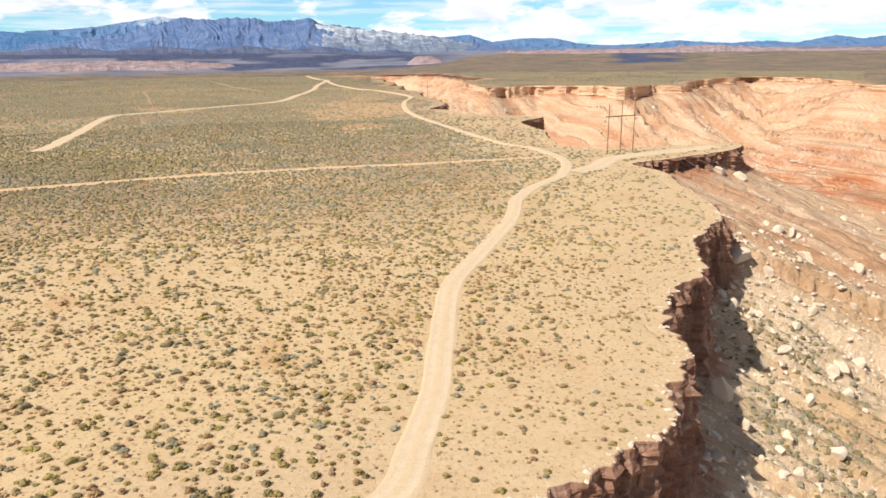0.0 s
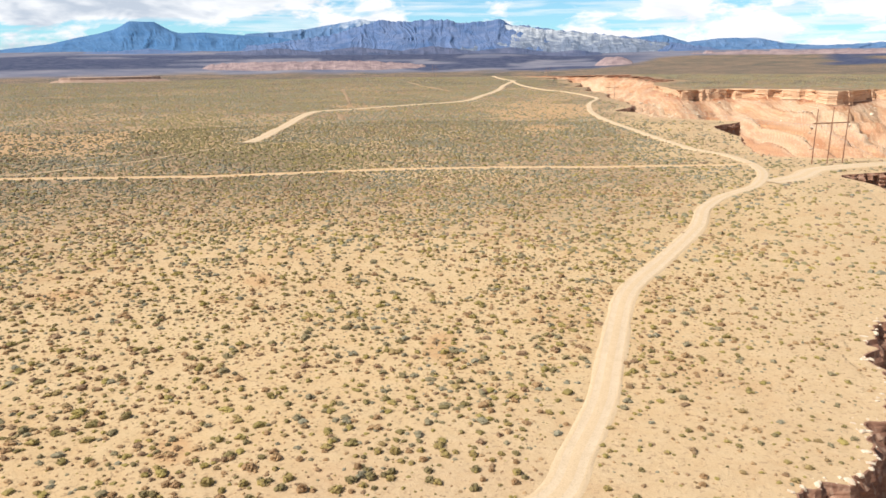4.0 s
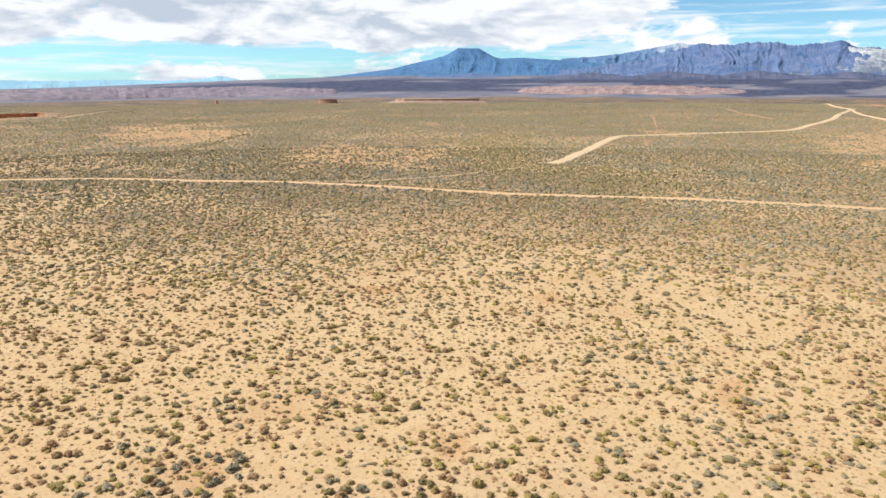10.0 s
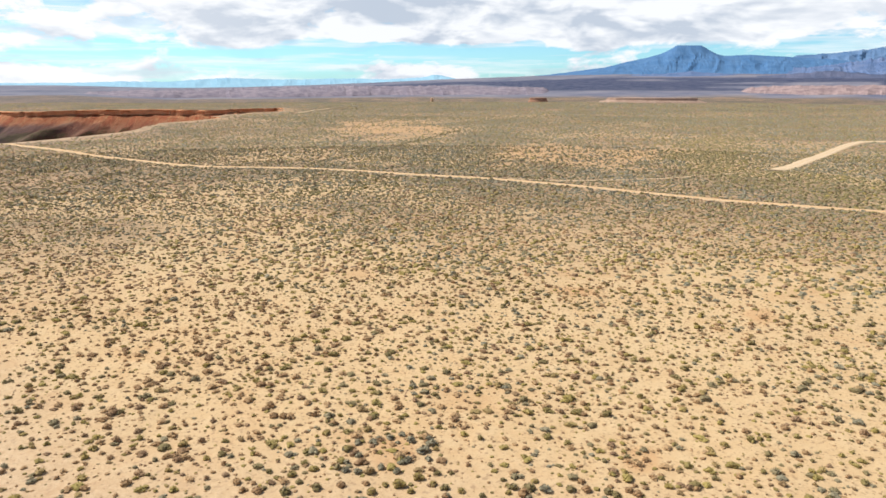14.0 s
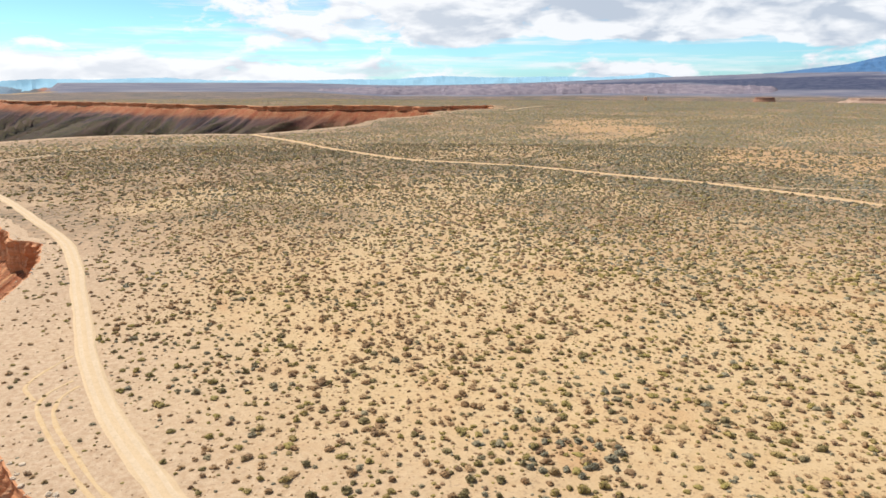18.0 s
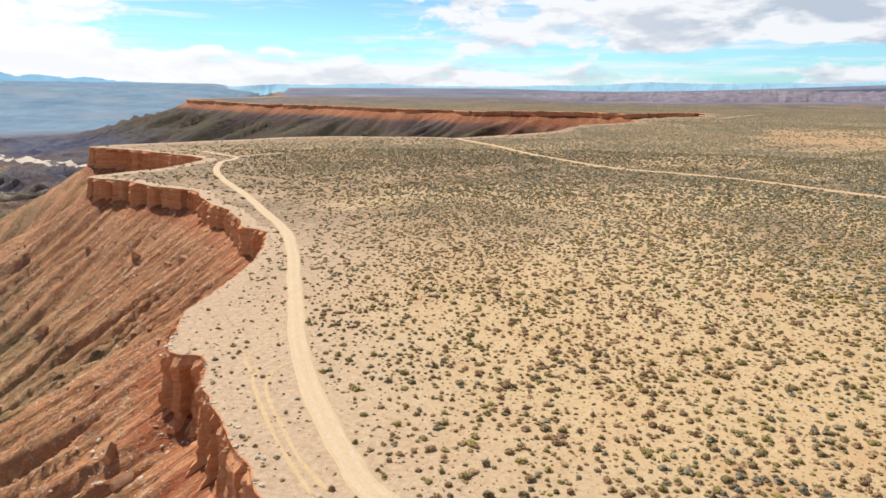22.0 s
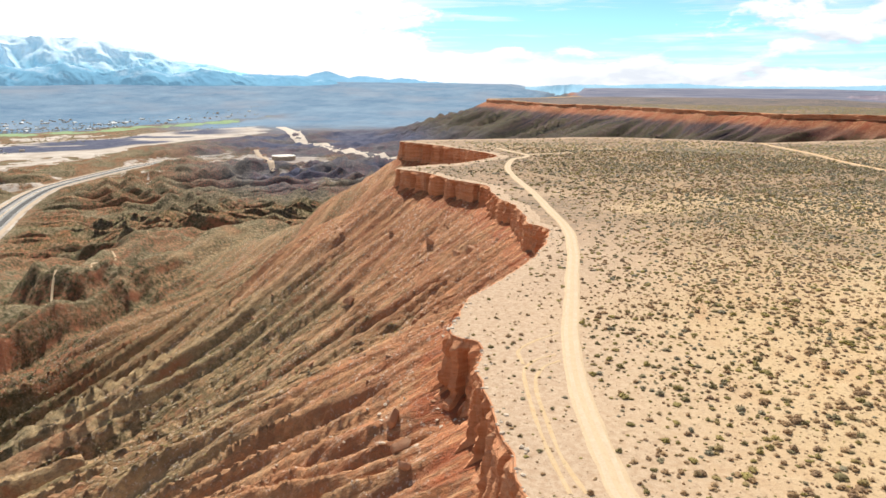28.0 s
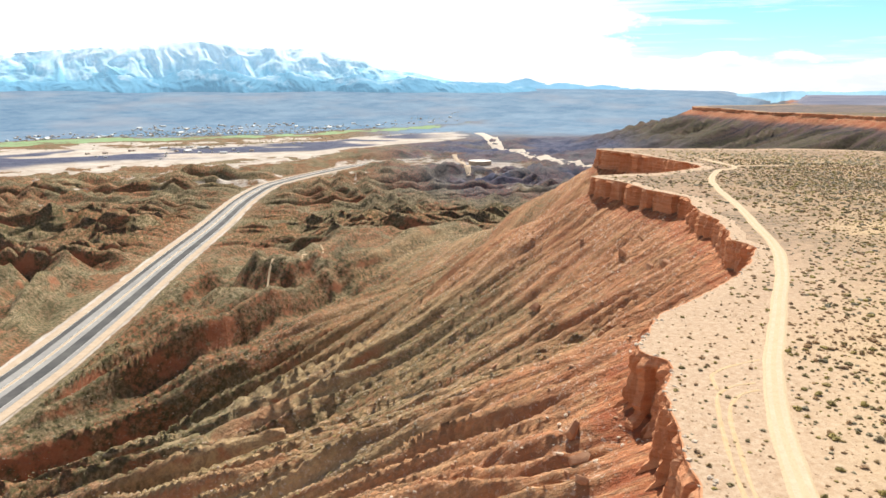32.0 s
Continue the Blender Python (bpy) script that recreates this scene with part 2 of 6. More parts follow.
    hillc = mixc(nt, math_node(nt, "MULTIPLY", attribute(nt, "ridge"), ramp(nt, noise_node(nt, v, 0.09, 6, 0.7), [(0.40, (0.05, 0.05, 0.05)), (0.58, (0.7, 0.7, 0.7))])), hillc, (0.52, 0.41, 0.26))
    slope = mixc(nt, attribute(nt, "hill"), slope, hillc)
    streaky = math_node(nt, "MULTIPLY", streaky, math_node(nt, "SUBTRACT", 1.0, math_node(nt, "MULTIPLY", attribute(nt, "hill"), 0.8)))
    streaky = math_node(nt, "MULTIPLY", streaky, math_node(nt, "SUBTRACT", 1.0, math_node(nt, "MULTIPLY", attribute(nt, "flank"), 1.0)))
    # flank near black: cloud shade on the far mesa painted into its earth
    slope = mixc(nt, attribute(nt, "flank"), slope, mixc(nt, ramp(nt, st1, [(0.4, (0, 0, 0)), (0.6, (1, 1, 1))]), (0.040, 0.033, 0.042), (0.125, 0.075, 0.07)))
    slope = mixc(nt, math_node(nt, "MULTIPLY", streaky, ramp(nt, st2, [(0.46, (0, 0, 0)), (0.54, (0.8, 0.8, 0.8))])), slope, (0.35, 0.118, 0.052))
    st3 = noise_node(nt, mp.outputs[0], 1.6, 4, 0.7)
    slope = mixc(nt, math_node(nt, "MULTIPLY", streaky, ramp(nt, st3, [(0.47, (0, 0, 0)), (0.55, (0.7, 0.7, 0.7))])), slope, (0.22, 0.075, 0.038))
    slope = mixc(nt, math_node(nt, "MULTIPLY", streaky, ramp(nt, noise_node(nt, mp.outputs[0], 0.9, 5, 0.75), [(0.54, (0, 0, 0)), (0.59, (0.8, 0.8, 0.8))])), slope, (0.61, 0.36, 0.19))
    long_map = nt.nodes.new("ShaderNodeMapping")
    long_map.inputs["Scale"].default_value = (1.0, 0.05, 1.0)
    nt.links.new(co.outputs[0], long_map.inputs["Vector"])
    slope = mixc(nt, math_node(nt, "MULTIPLY", streaky, ramp(nt, noise_node(nt, long_map.outputs[0], 0.21, 6, 0.7, 0.15), [(0.49, (0, 0, 0)), (0.55, (0.8, 0.8, 0.8))])), slope, (0.33, 0.088, 0.042))
    geo = nt.nodes.new("ShaderNodeNewGeometry")
    nz = nt.nodes.new("ShaderNodeSeparateXYZ")
    nt.links.new(geo.outputs["Normal"], nz.inputs[0])
    steep = math_node(nt, "MULTIPLY", ramp(nt, nz.outputs[2], [(0.50, (1, 1, 1)), (0.68, (0, 0, 0))]), ramp(nt, noise_node(nt, v, 0.03, 6, 0.7), [(0.48, (0, 0, 0)), (0.56, (0.9, 0.9, 0.9))]))
    scarp = mixc(nt, noise_node(nt, v, 0.4, 5, 0.7), (0.31, 0.105, 0.058), (0.50, 0.225, 0.12))
    drygrass = math_node(nt, "MULTIPLY", math_node(nt, "MULTIPLY", attribute(nt, "grassy"), ramp(nt, noise_node(nt, v, 0.021, 5, 0.65), [(0.36, (0.05, 0.05, 0.05)), (0.56, (0.85, 0.85, 0.85))])), ramp(nt, noise_node(nt, mp.outputs[0], 0.33, 6, 0.7), [(0.38, (0, 0, 0)), (0.51, (1, 1, 1))]))
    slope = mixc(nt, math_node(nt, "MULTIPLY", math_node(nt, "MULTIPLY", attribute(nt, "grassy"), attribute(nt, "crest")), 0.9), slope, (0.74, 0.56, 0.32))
    slope = mixc(nt, drygrass, slope, mixc(nt, noise_node(nt, v, 0.8, 4, 0.7), (0.25, 0.205, 0.095), (0.62, 0.50, 0.27)))
    grit = ramp(nt, noise_node(nt, v, 0.6, 7, 0.88), [(0.48, (0, 0, 0)), (0.57, (0.55, 0.55, 0.55))])
    slope = mixc(nt, math_node(nt, "MULTIPLY", grit, math_node(nt, "SUBTRACT", 1.0, math_node(nt, "MAXIMUM", attribute(nt, "flank"), math_node(nt, "MULTIPLY", attribute(nt, "east"), 0.6)), True)), slope, (0.16, 0.105, 0.07))
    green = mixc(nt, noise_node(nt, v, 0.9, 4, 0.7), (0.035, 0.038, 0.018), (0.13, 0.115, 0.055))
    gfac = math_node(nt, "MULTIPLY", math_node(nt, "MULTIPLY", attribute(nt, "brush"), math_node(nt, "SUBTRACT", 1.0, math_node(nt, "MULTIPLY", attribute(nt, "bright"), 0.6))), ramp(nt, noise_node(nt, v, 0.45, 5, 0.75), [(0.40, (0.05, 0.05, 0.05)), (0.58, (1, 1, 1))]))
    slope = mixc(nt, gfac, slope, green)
    slope = mixc(nt, math_node(nt, "MULTIPLY", steep, math_node(nt, "SUBTRACT", 1.0, math_node(nt, "MAXIMUM", attribute(nt, "bright"), attribute(nt, "flank")), True)), slope, scarp)
    tanslope = mixc(nt, noise_node(nt, v, 0.12, 5, 0.7), (0.61, 0.45, 0.27), (0.56, 0.36, 0.19))
    slope = mixc(nt, ramp(nt, attribute(nt, "stony"), [(0.4, (0, 0, 0)), (0.95, (0.72, 0.72, 0.72))]), slope, tanslope)
    stones = ramp(nt, noise_node(nt, v, 1.1, 4, 0.7), [(0.57, (0, 0, 0)), (0.62, (0.9, 0.9, 0.9))])
    heaps = ramp(nt, noise_node(nt, mp.outputs[0], 0.11, 5, 0.65), [(0.42, (0.12, 0.12, 0.12)), (0.56, (1, 1, 1))])
    slope = mixc(nt, math_node(nt, "MULTIPLY", math_node(nt, "MULTIPLY", heaps, math_node(nt, "MULTIPLY", attribute(nt, "east"), attribute(nt, "stony"))), 0.5), slope, (0.72, 0.59, 0.44))
    slope = mixc(nt, math_node(nt, "MULTIPLY", math_node(nt, "MULTIPLY", stones, heaps), attribute(nt, "stony")), slope, (0.78, 0.69, 0.58))
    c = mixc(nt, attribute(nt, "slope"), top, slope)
    # valley: pale wash sand, irrigated fields, far fan with haze put into its blue
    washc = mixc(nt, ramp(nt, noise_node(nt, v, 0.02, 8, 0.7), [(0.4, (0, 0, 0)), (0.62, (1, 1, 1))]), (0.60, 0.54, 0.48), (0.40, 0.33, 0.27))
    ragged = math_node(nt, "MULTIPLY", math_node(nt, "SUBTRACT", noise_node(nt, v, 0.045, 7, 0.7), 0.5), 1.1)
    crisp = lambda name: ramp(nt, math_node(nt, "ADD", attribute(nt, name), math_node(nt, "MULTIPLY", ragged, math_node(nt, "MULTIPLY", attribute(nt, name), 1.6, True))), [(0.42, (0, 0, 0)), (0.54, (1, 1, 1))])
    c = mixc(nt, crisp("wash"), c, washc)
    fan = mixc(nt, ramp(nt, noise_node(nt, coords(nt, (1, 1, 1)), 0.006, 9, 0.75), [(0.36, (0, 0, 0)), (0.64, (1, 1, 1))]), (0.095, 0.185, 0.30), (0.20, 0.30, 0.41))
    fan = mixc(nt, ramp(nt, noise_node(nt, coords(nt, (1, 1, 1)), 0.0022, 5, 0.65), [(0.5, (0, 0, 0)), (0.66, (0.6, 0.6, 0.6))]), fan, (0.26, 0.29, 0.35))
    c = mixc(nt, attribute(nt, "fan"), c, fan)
    # band: cloud shade and haze painted as dark blue, along with the dark fields
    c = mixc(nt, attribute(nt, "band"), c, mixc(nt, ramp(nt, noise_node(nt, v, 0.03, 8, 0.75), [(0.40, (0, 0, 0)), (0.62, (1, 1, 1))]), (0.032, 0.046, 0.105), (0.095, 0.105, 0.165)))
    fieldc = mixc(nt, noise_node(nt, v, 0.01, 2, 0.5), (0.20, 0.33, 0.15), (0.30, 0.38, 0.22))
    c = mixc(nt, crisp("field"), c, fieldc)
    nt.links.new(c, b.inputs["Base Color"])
    rills = math_node(nt, "MULTIPLY", math_node(nt, "ADD", math_node(nt, "MULTIPLY", st2, 5.0), math_node(nt, "MULTIPLY", noise_node(nt, mp.outputs[0], 0.2, 4, 0.6), 6.0)), streaky)
    rough = math_node(nt, "MULTIPLY", attribute(nt, "slope"), math_node(nt, "ADD", rills, math_node(nt, "MULTIPLY", noise_node(nt, v, 0.1, 8, 0.7), 9.0)))
    rough = math_node(nt, "ADD", rough, math_node(nt, "MULTIPLY", math_node(nt, "MULTIPLY", attribute(nt, "band"), attribute(nt, "slope")), math_node(nt, "MULTIPLY", noise_node(nt, v, 0.022, 6, 0.62), 38.0)))
    bump(nt, b, math_node(nt, "ADD", math_node(nt, "ADD", mid, rough), math_node(nt, "MULTIPLY", fine, 0.3)), 0.75, 0.35)
    return m


def rock_material(name="cliff_rock", dark=(0.53, 0.215, 0.105), light=(0.67, 0.325, 0.17), pale=(0.70, 0.46, 0.30)):
    m, nt, b = material(name, 0.92)
    v = coords(nt)
    lay = noise_node(nt, coords(nt, (0.06, 0.06, 1.3)), 1.0, 5, 0.65, 0.3)
    col = noise_node(nt, coords(nt, (1, 1, 0.12)), 0.9, 4, 0.6, 0.5)
    fine = noise_node(nt, v, 2.5, 5, 0.7)
    c = mixc(nt, ramp(nt, lay, [(0.35, (0, 0, 0)), (0.62, (1, 1, 1))]), dark, light)
    c = mixc(nt, ramp(nt, col, [(0.5, (0, 0, 0)), (0.78, (0.75, 0.75, 0.75))]), c, pale)
    c = mixc(nt, ramp(nt, fine, [(0.55, (0, 0, 0)), (0.8, (0.7, 0.7, 0.7))]), c, (0.22, 0.09, 0.05))
    nt.links.new(c, b.inputs["Base Color"])
    bump(nt, b, math_node(nt, "ADD", fine, math_node(nt, "MULTIPLY", lay, 0.8)), 0.8, 0.35)
    return m


def mottled(name, a, c, scale=1.0, rough=0.9, bumpy=0.3, attr=None, third=None):
    m, nt, b = material(name, rough)
    v = coords(nt)
    n1 = noise_node(nt, v, scale, 5, 0.65)
    n2 = noise_node(nt, v, scale * 7, 4, 0.65)
    col = mixc(nt, ramp(nt, n1, [(0.33, (0, 0, 0)), (0.67, (1, 1, 1))]), a, c)
    if attr:
        col = mixc(nt, attribute(nt, attr), col, third)
    col = mixc(nt, ramp(nt, n2, [(0.5, (0, 0, 0)), (0.8, (0.5, 0.5, 0.5))]), col, tuple(0.55 * q for q in a))
    nt.links.new(col, b.inputs["Base Color"])
    if bumpy:
        bump(nt, b, n2, bumpy, 0.1 / scale)
    return m


def shrub_material():
    """Foliage whose hue runs from blue-grey sage to olive and dry brown, plant by plant."""
    m, nt, b = material("shrub_foliage", 0.85)
    tint = attribute(nt, "tint")
    c = ramp(nt, tint, [(0.0, (0.28, 0.265, 0.195)), (0.22, (0.275, 0.238, 0.152)), (0.38, (0.205, 0.165, 0.075)), (0.56, (0.36, 0.29, 0.095)), (0.72, (0.29, 0.19, 0.12)), (0.86, (0.34, 0.21, 0.11)), (1.0, (0.45, 0.30, 0.165))])
    v = coords(nt)
    n = noise_node(nt, v, 5.0, 3, 0.7)
    c = mixc(nt, ramp(nt, n, [(0.35, (0, 0, 0)), (0.7, (0.45, 0.45, 0.45))]), c, (0.14, 0.105, 0.055))
    nt.links.new(c, b.inputs["Base Color"])
    return m


def dark_shrub_material():
    """A darker, cooler copy of the shrub foliage: shade put into the colour of far brush."""
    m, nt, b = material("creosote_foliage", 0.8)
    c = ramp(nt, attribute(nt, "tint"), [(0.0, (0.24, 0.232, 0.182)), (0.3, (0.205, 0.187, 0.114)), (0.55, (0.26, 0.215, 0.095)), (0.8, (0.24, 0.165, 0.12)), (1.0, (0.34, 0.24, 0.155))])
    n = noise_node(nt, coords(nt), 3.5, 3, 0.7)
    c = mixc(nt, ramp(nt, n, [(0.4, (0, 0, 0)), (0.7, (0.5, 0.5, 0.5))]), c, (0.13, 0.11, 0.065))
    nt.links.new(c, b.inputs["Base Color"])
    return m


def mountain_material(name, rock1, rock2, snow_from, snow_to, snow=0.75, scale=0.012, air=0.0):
    """Rock and snow of the far backdrop, haze put into the blues; air: glow that stands in for bright air."""
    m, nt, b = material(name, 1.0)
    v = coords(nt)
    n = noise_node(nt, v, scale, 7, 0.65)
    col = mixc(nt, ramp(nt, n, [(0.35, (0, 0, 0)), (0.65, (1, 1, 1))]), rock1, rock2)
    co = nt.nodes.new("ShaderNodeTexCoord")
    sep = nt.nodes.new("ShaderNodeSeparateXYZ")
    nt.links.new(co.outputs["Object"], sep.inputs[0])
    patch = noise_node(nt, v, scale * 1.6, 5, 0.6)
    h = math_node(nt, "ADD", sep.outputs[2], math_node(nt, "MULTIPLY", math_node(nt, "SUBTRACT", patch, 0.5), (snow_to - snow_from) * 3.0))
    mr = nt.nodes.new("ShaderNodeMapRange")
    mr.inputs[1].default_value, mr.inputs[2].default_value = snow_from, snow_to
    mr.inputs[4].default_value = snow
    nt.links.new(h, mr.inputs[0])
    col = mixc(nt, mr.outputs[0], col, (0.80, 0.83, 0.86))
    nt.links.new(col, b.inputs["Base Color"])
    # emission imitates the sunlit haze before the range
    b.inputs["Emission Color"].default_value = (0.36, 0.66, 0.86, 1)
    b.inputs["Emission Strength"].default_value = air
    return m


GROUND = ground_material()
ROCK = rock_material()
PALE_ROCK = rock_material("pale_cliff_rock", (0.57, 0.33, 0.20), (0.68, 0.47, 0.31), (0.74, 0.60, 0.45))
# red rock with the east cliff's shade in its colour; dark butte shares it
SHADED_RED_ROCK = rock_material("shaded_red_brown_rock", (0.23, 0.12, 0.085), (0.36, 0.20, 0.135), (0.60, 0.45, 0.34))
TRACK = mottled("packed_track_dirt", (0.57, 0.44, 0.305), (0.63, 0.50, 0.36), 0.5, 0.95, 0.3)
ORANGE_SAND = mottled("orange_track_sand", (0.52, 0.295, 0.135), (0.59, 0.37, 0.19), 0.3, 0.95, 0.3)
TRACK_EDGE = mottled("loose_track_dirt", (0.57, 0.425, 0.275), (0.615, 0.47, 0.315), 0.6, 0.95, 0.3)
DULL_SAND = mottled("dull_overgrown_sand", (0.30, 0.205, 0.13), (0.37, 0.26, 0.165), 0.25, 0.95, 0.3)
ASPHALT = mottled("worn_asphalt", (0.065, 0.065, 0.068), (0.12, 0.118, 0.115), 0.035, 0.85, 0.1)
LANE_WEAR = mottled("pale_worn_lane", (0.26, 0.255, 0.25), (0.38, 0.37, 0.35), 0.03, 0.85, 0.1)
SHOULDER = mottled("gravel_shoulder", (0.46, 0.35, 0.255), (0.56, 0.45, 0.34), 0.2, 0.95, 0.2)
PAINT = mottled("road_paint", (0.75, 0.74, 0.70), (0.62, 0.61, 0.58), 0.8, 0.7, 0.0)
SHRUB = shrub_material()
DARK_SHRUB = dark_shrub_material()
STEM = mottled("dry_stem", (0.16, 0.105, 0.065), (0.24, 0.17, 0.11), 6, 0.9, 0.0)
BOULDER = mottled("pale_boulder", (0.58, 0.455, 0.34), (0.70, 0.60, 0.485), 0.7, 0.9, 0.5)
RED_BOULDER = mottled("red_boulder", (0.40, 0.20, 0.115), (0.52, 0.32, 0.2), 0.7, 0.9, 0.5)
WOOD = mottled("weathered_pole_wood", (0.22, 0.11, 0.07), (0.30, 0.17, 0.11), 2.0, 0.85, 0.2)
PORCELAIN = mottled("insulator_glaze", (0.12, 0.075, 0.06), (0.17, 0.11, 0.09), 4, 0.35, 0.0)
WIRE = mottled("dull_wire", (0.30, 0.30, 0.31), (0.36, 0.36, 0.37), 3, 0.5, 0.0)
TANK_WHITE = mottled("tank_paint", (0.72, 0.68, 0.62), (0.78, 0.75, 0.70), 0.3, 0.6, 0.0)


# ---- helpers for building ----
from mathutils import kdtree

rng = np.random.default_rng(7)
LATTICE = rng.random((256, 256)).astype(np.float32)


def vnoise(x, y, seed=0):
    """Smooth value noise, 0 to 1, on arrays."""
    x, y = np.asarray(x, float) + seed * 37.31, np.asarray(y, float) + seed * 91.7
    i, j = np.floor(x).astype(np.int64), np.floor(y).astype(np.int64)
    u, v = x - i, y - j
    u, v = u * u * u * (u * (u * 6 - 15) + 10), v * v * v * (v * (v * 6 - 15) + 10)
    i0, j0, i1, j1 = i & 255, j & 255, (i + 1) & 255, (j + 1) & 255
    return (LATTICE[i0, j0] * (1 - u) + LATTICE[i1, j0] * u) * (1 - v) + (LATTICE[i0, j1] * (1 - u) + LATTICE[i1, j1] * u) * v


def fbm(x, y, octaves=4, gain=0.5, seed=0):
    t, a, s = 0, 1.0, 0
    for k in range(octaves):
        t, s, a = t + a * vnoise(x * 2 ** k, y * 2 ** k, seed + k), s + a, a * gain
    return t / s


def ridged(x, y, octaves=4, gain=0.5, seed=0):
    t, a, s = 0, 1.0, 0
    for k in range(octaves):
        t, s, a = t + a * (1 - np.abs(2 * vnoise(x * 2 ** k, y * 2 ** k, seed + k) - 1)), s + a, a * gain
    return t / s


def gullies(u, v, wide, seed=0):
    """Straight V-cut gullies across u, `wide` metres apart, that wander and vary slowly along v: 0 in the cut, 1 on the crest."""
    t = u / wide + 2.4 * (fbm(u / (wide * 3.5), v / (wide * 7), 3, 0.5, seed) - 0.5)
    c = 2 * np.abs(t - np.floor(t) - 0.5)
    k = vnoise(np.floor(t + 0.5), v / (wide * 6), seed + 3)
    return c * (0.5 + 0.6 * k)


def smooth(lo, hi, x):
    t = np.clip((x - lo) / (hi - lo), 0, 1)
    return t * t * (3 - 2 * t)


def spline(points, step, jitter=0.0, seed=0, per_r=0.0):
    """A smooth line through points (tuples of x, y and more), about `step` m (plus per_r of the distance) between samples."""
    p = np.array(points, float)
    q = np.vstack([2 * p[0] - p[1], p, 2 * p[-1] - p[-2]])
    out = []
    for i in range(1, len(q) - 2):
        a, b, c, d = q[i - 1:i + 3]
        ln = np.linalg.norm((c - b)[:2])
        n = max(1, int(ln / (step + per_r * min(np.linalg.norm(b[:2]), np.linalg.norm(c[:2])))))
        m = 0.5 * min(1, 0.8)
        for k in range(n):
            t = k / n
            h = (2 * t ** 3 - 3 * t ** 2 + 1) * b + (t ** 3 - 2 * t ** 2 + t) * m * (c - a) + (-2 * t ** 3 + 3 * t ** 2) * c + (t ** 3 - t ** 2) * m * (d - b)
            out.append(h)
    out.append(p[-1])
    return np.array(out)


def mesh_from(name, verts, faces, mats, parent=None, smooth_shade=False, slots=None, attrs=None):
    me = bpy.data.meshes.new(name)
    verts, faces = np.asarray(verts, np.float32), np.asarray(faces, np.int32)
    k = faces.shape[1]
    me.vertices.add(len(verts))
    me.vertices.foreach_set("co", verts.ravel())
    me.loops.add(faces.size)
    me.loops.foreach_set("vertex_index", faces.ravel())
    me.polygons.add(len(faces))
    me.polygons.foreach_set("loop_start", np.arange(0, faces.size, k, dtype=np.int32))
    me.polygons.foreach_set("use_smooth", np.full(len(faces), smooth_shade))
    for mt in (mats if isinstance(mats, (list, tuple)) else [mats]):
        me.materials.append(mt)
    if slots is not None:
        me.polygons.foreach_set("material_index", np.asarray(slots, np.int32))
    for key, val in (attrs or {}).items():
        at = me.attributes.new(key, "FLOAT", "POINT")
        at.data.foreach_set("value", np.asarray(val, np.float32))
    me.update()
    me.validate()
    ob = new(name, me)
    if parent is not None:
        ob.parent = parent
    return ob


def part(name, bm, mat, parent, label=""):
    me = bpy.data.meshes.new(name)
    bm.to_mesh(me)
    bm.free()
    me.materials.append(mat)
    ob = new(name, me)
    ob.parent = parent
    return tagged(ob, label)


def grid_faces(rows, cols):
    i = np.arange(rows - 1)[:, None] * cols + np.arange(cols - 1)[None]
    return np.stack([i, i + 1, i + cols + 1, i + cols], -1).reshape(-1, 4)


# ---- plan of the rims: x, y, height of the bare wall below the edge ----
RIM_FAR_EAST = [(3600, -400, 8), (1900, 180, 8), (1050, 560, 9), (640, 715, 9), (487, 800, 8), (482, 868, 6), (515, 1020, 6), (462, 1120, 6), (400, 1017, 10),
                (323, 971, 12), (276, 856, 9), (235, 846, 12), (198, 800, 18), (185, 838, 12), (144, 851, 14), (95, 842, 16), (50, 828, 13)]
RIM_CANYON_HEAD = [(44, 900, 5), (45, 1074, 4), (30, 1350, 4), (-60, 1520, 5), (-200, 1585, 4), (-225, 1500, 4), (-190, 1400, 4), (-135, 1238, 5), (-78, 996, 4), (-37, 779, 4),
                   (-11, 656, 4), (8, 553, 5), (-5, 507, 5), (7, 490, 8), (13, 447, 5), (40, 435, 5), (60, 425, 14), (44, 396, 15), (50, 350, 12), (48, 318, 8)]
RIM_POINT = [(50, 285, 5), (71, 282, 4), (95, 288, 6), (119, 291, 7), (116, 277, 7.5), (97, 262, 4.5), (82, 252, 4), (65, 240, 3), (69, 222, 4), (68, 207, 2.5), (67, 188, 2.5), (66, 171, 3)]
RIM_EAST = [(63, 156, 13), (56, 145, 15), (47, 131, 15), (44.5, 120, 14), (36, 106, 14), (32, 97.5, 14), (32.5, 90.4, 11), (28.4, 79.4, 11), (23.6, 72, 12), (22.6, 65, 12),
            (19.3, 59.8, 8), (15.6, 56.5, 7), (12.6, 55.5, 6), (9.5, 53, 6), (-8, 40, 6), (-29, 19, 6), (-45, 0, 7)]
RIM_WEST = [(-56.3, -12.4, 8), (-64, -15.7, 9), (-71, -19.4, 9), (-79, -23.2, 9), (-83.4, -24.6, 9), (-93, -27.5, 10), (-95.5, -32.8, 9), (-111, -35.5, 4), (-126, -33.7, 4), (-144, -32.4, 4),
            (-176, -34, 6), (-184, -42, 7), (-193, -44, 6), (-214, -54, 6), (-233, -66, 6), (-250, -73, 5.5), (-262, -90, 6), (-278, -107, 7), (-288, -124, 7.5)]
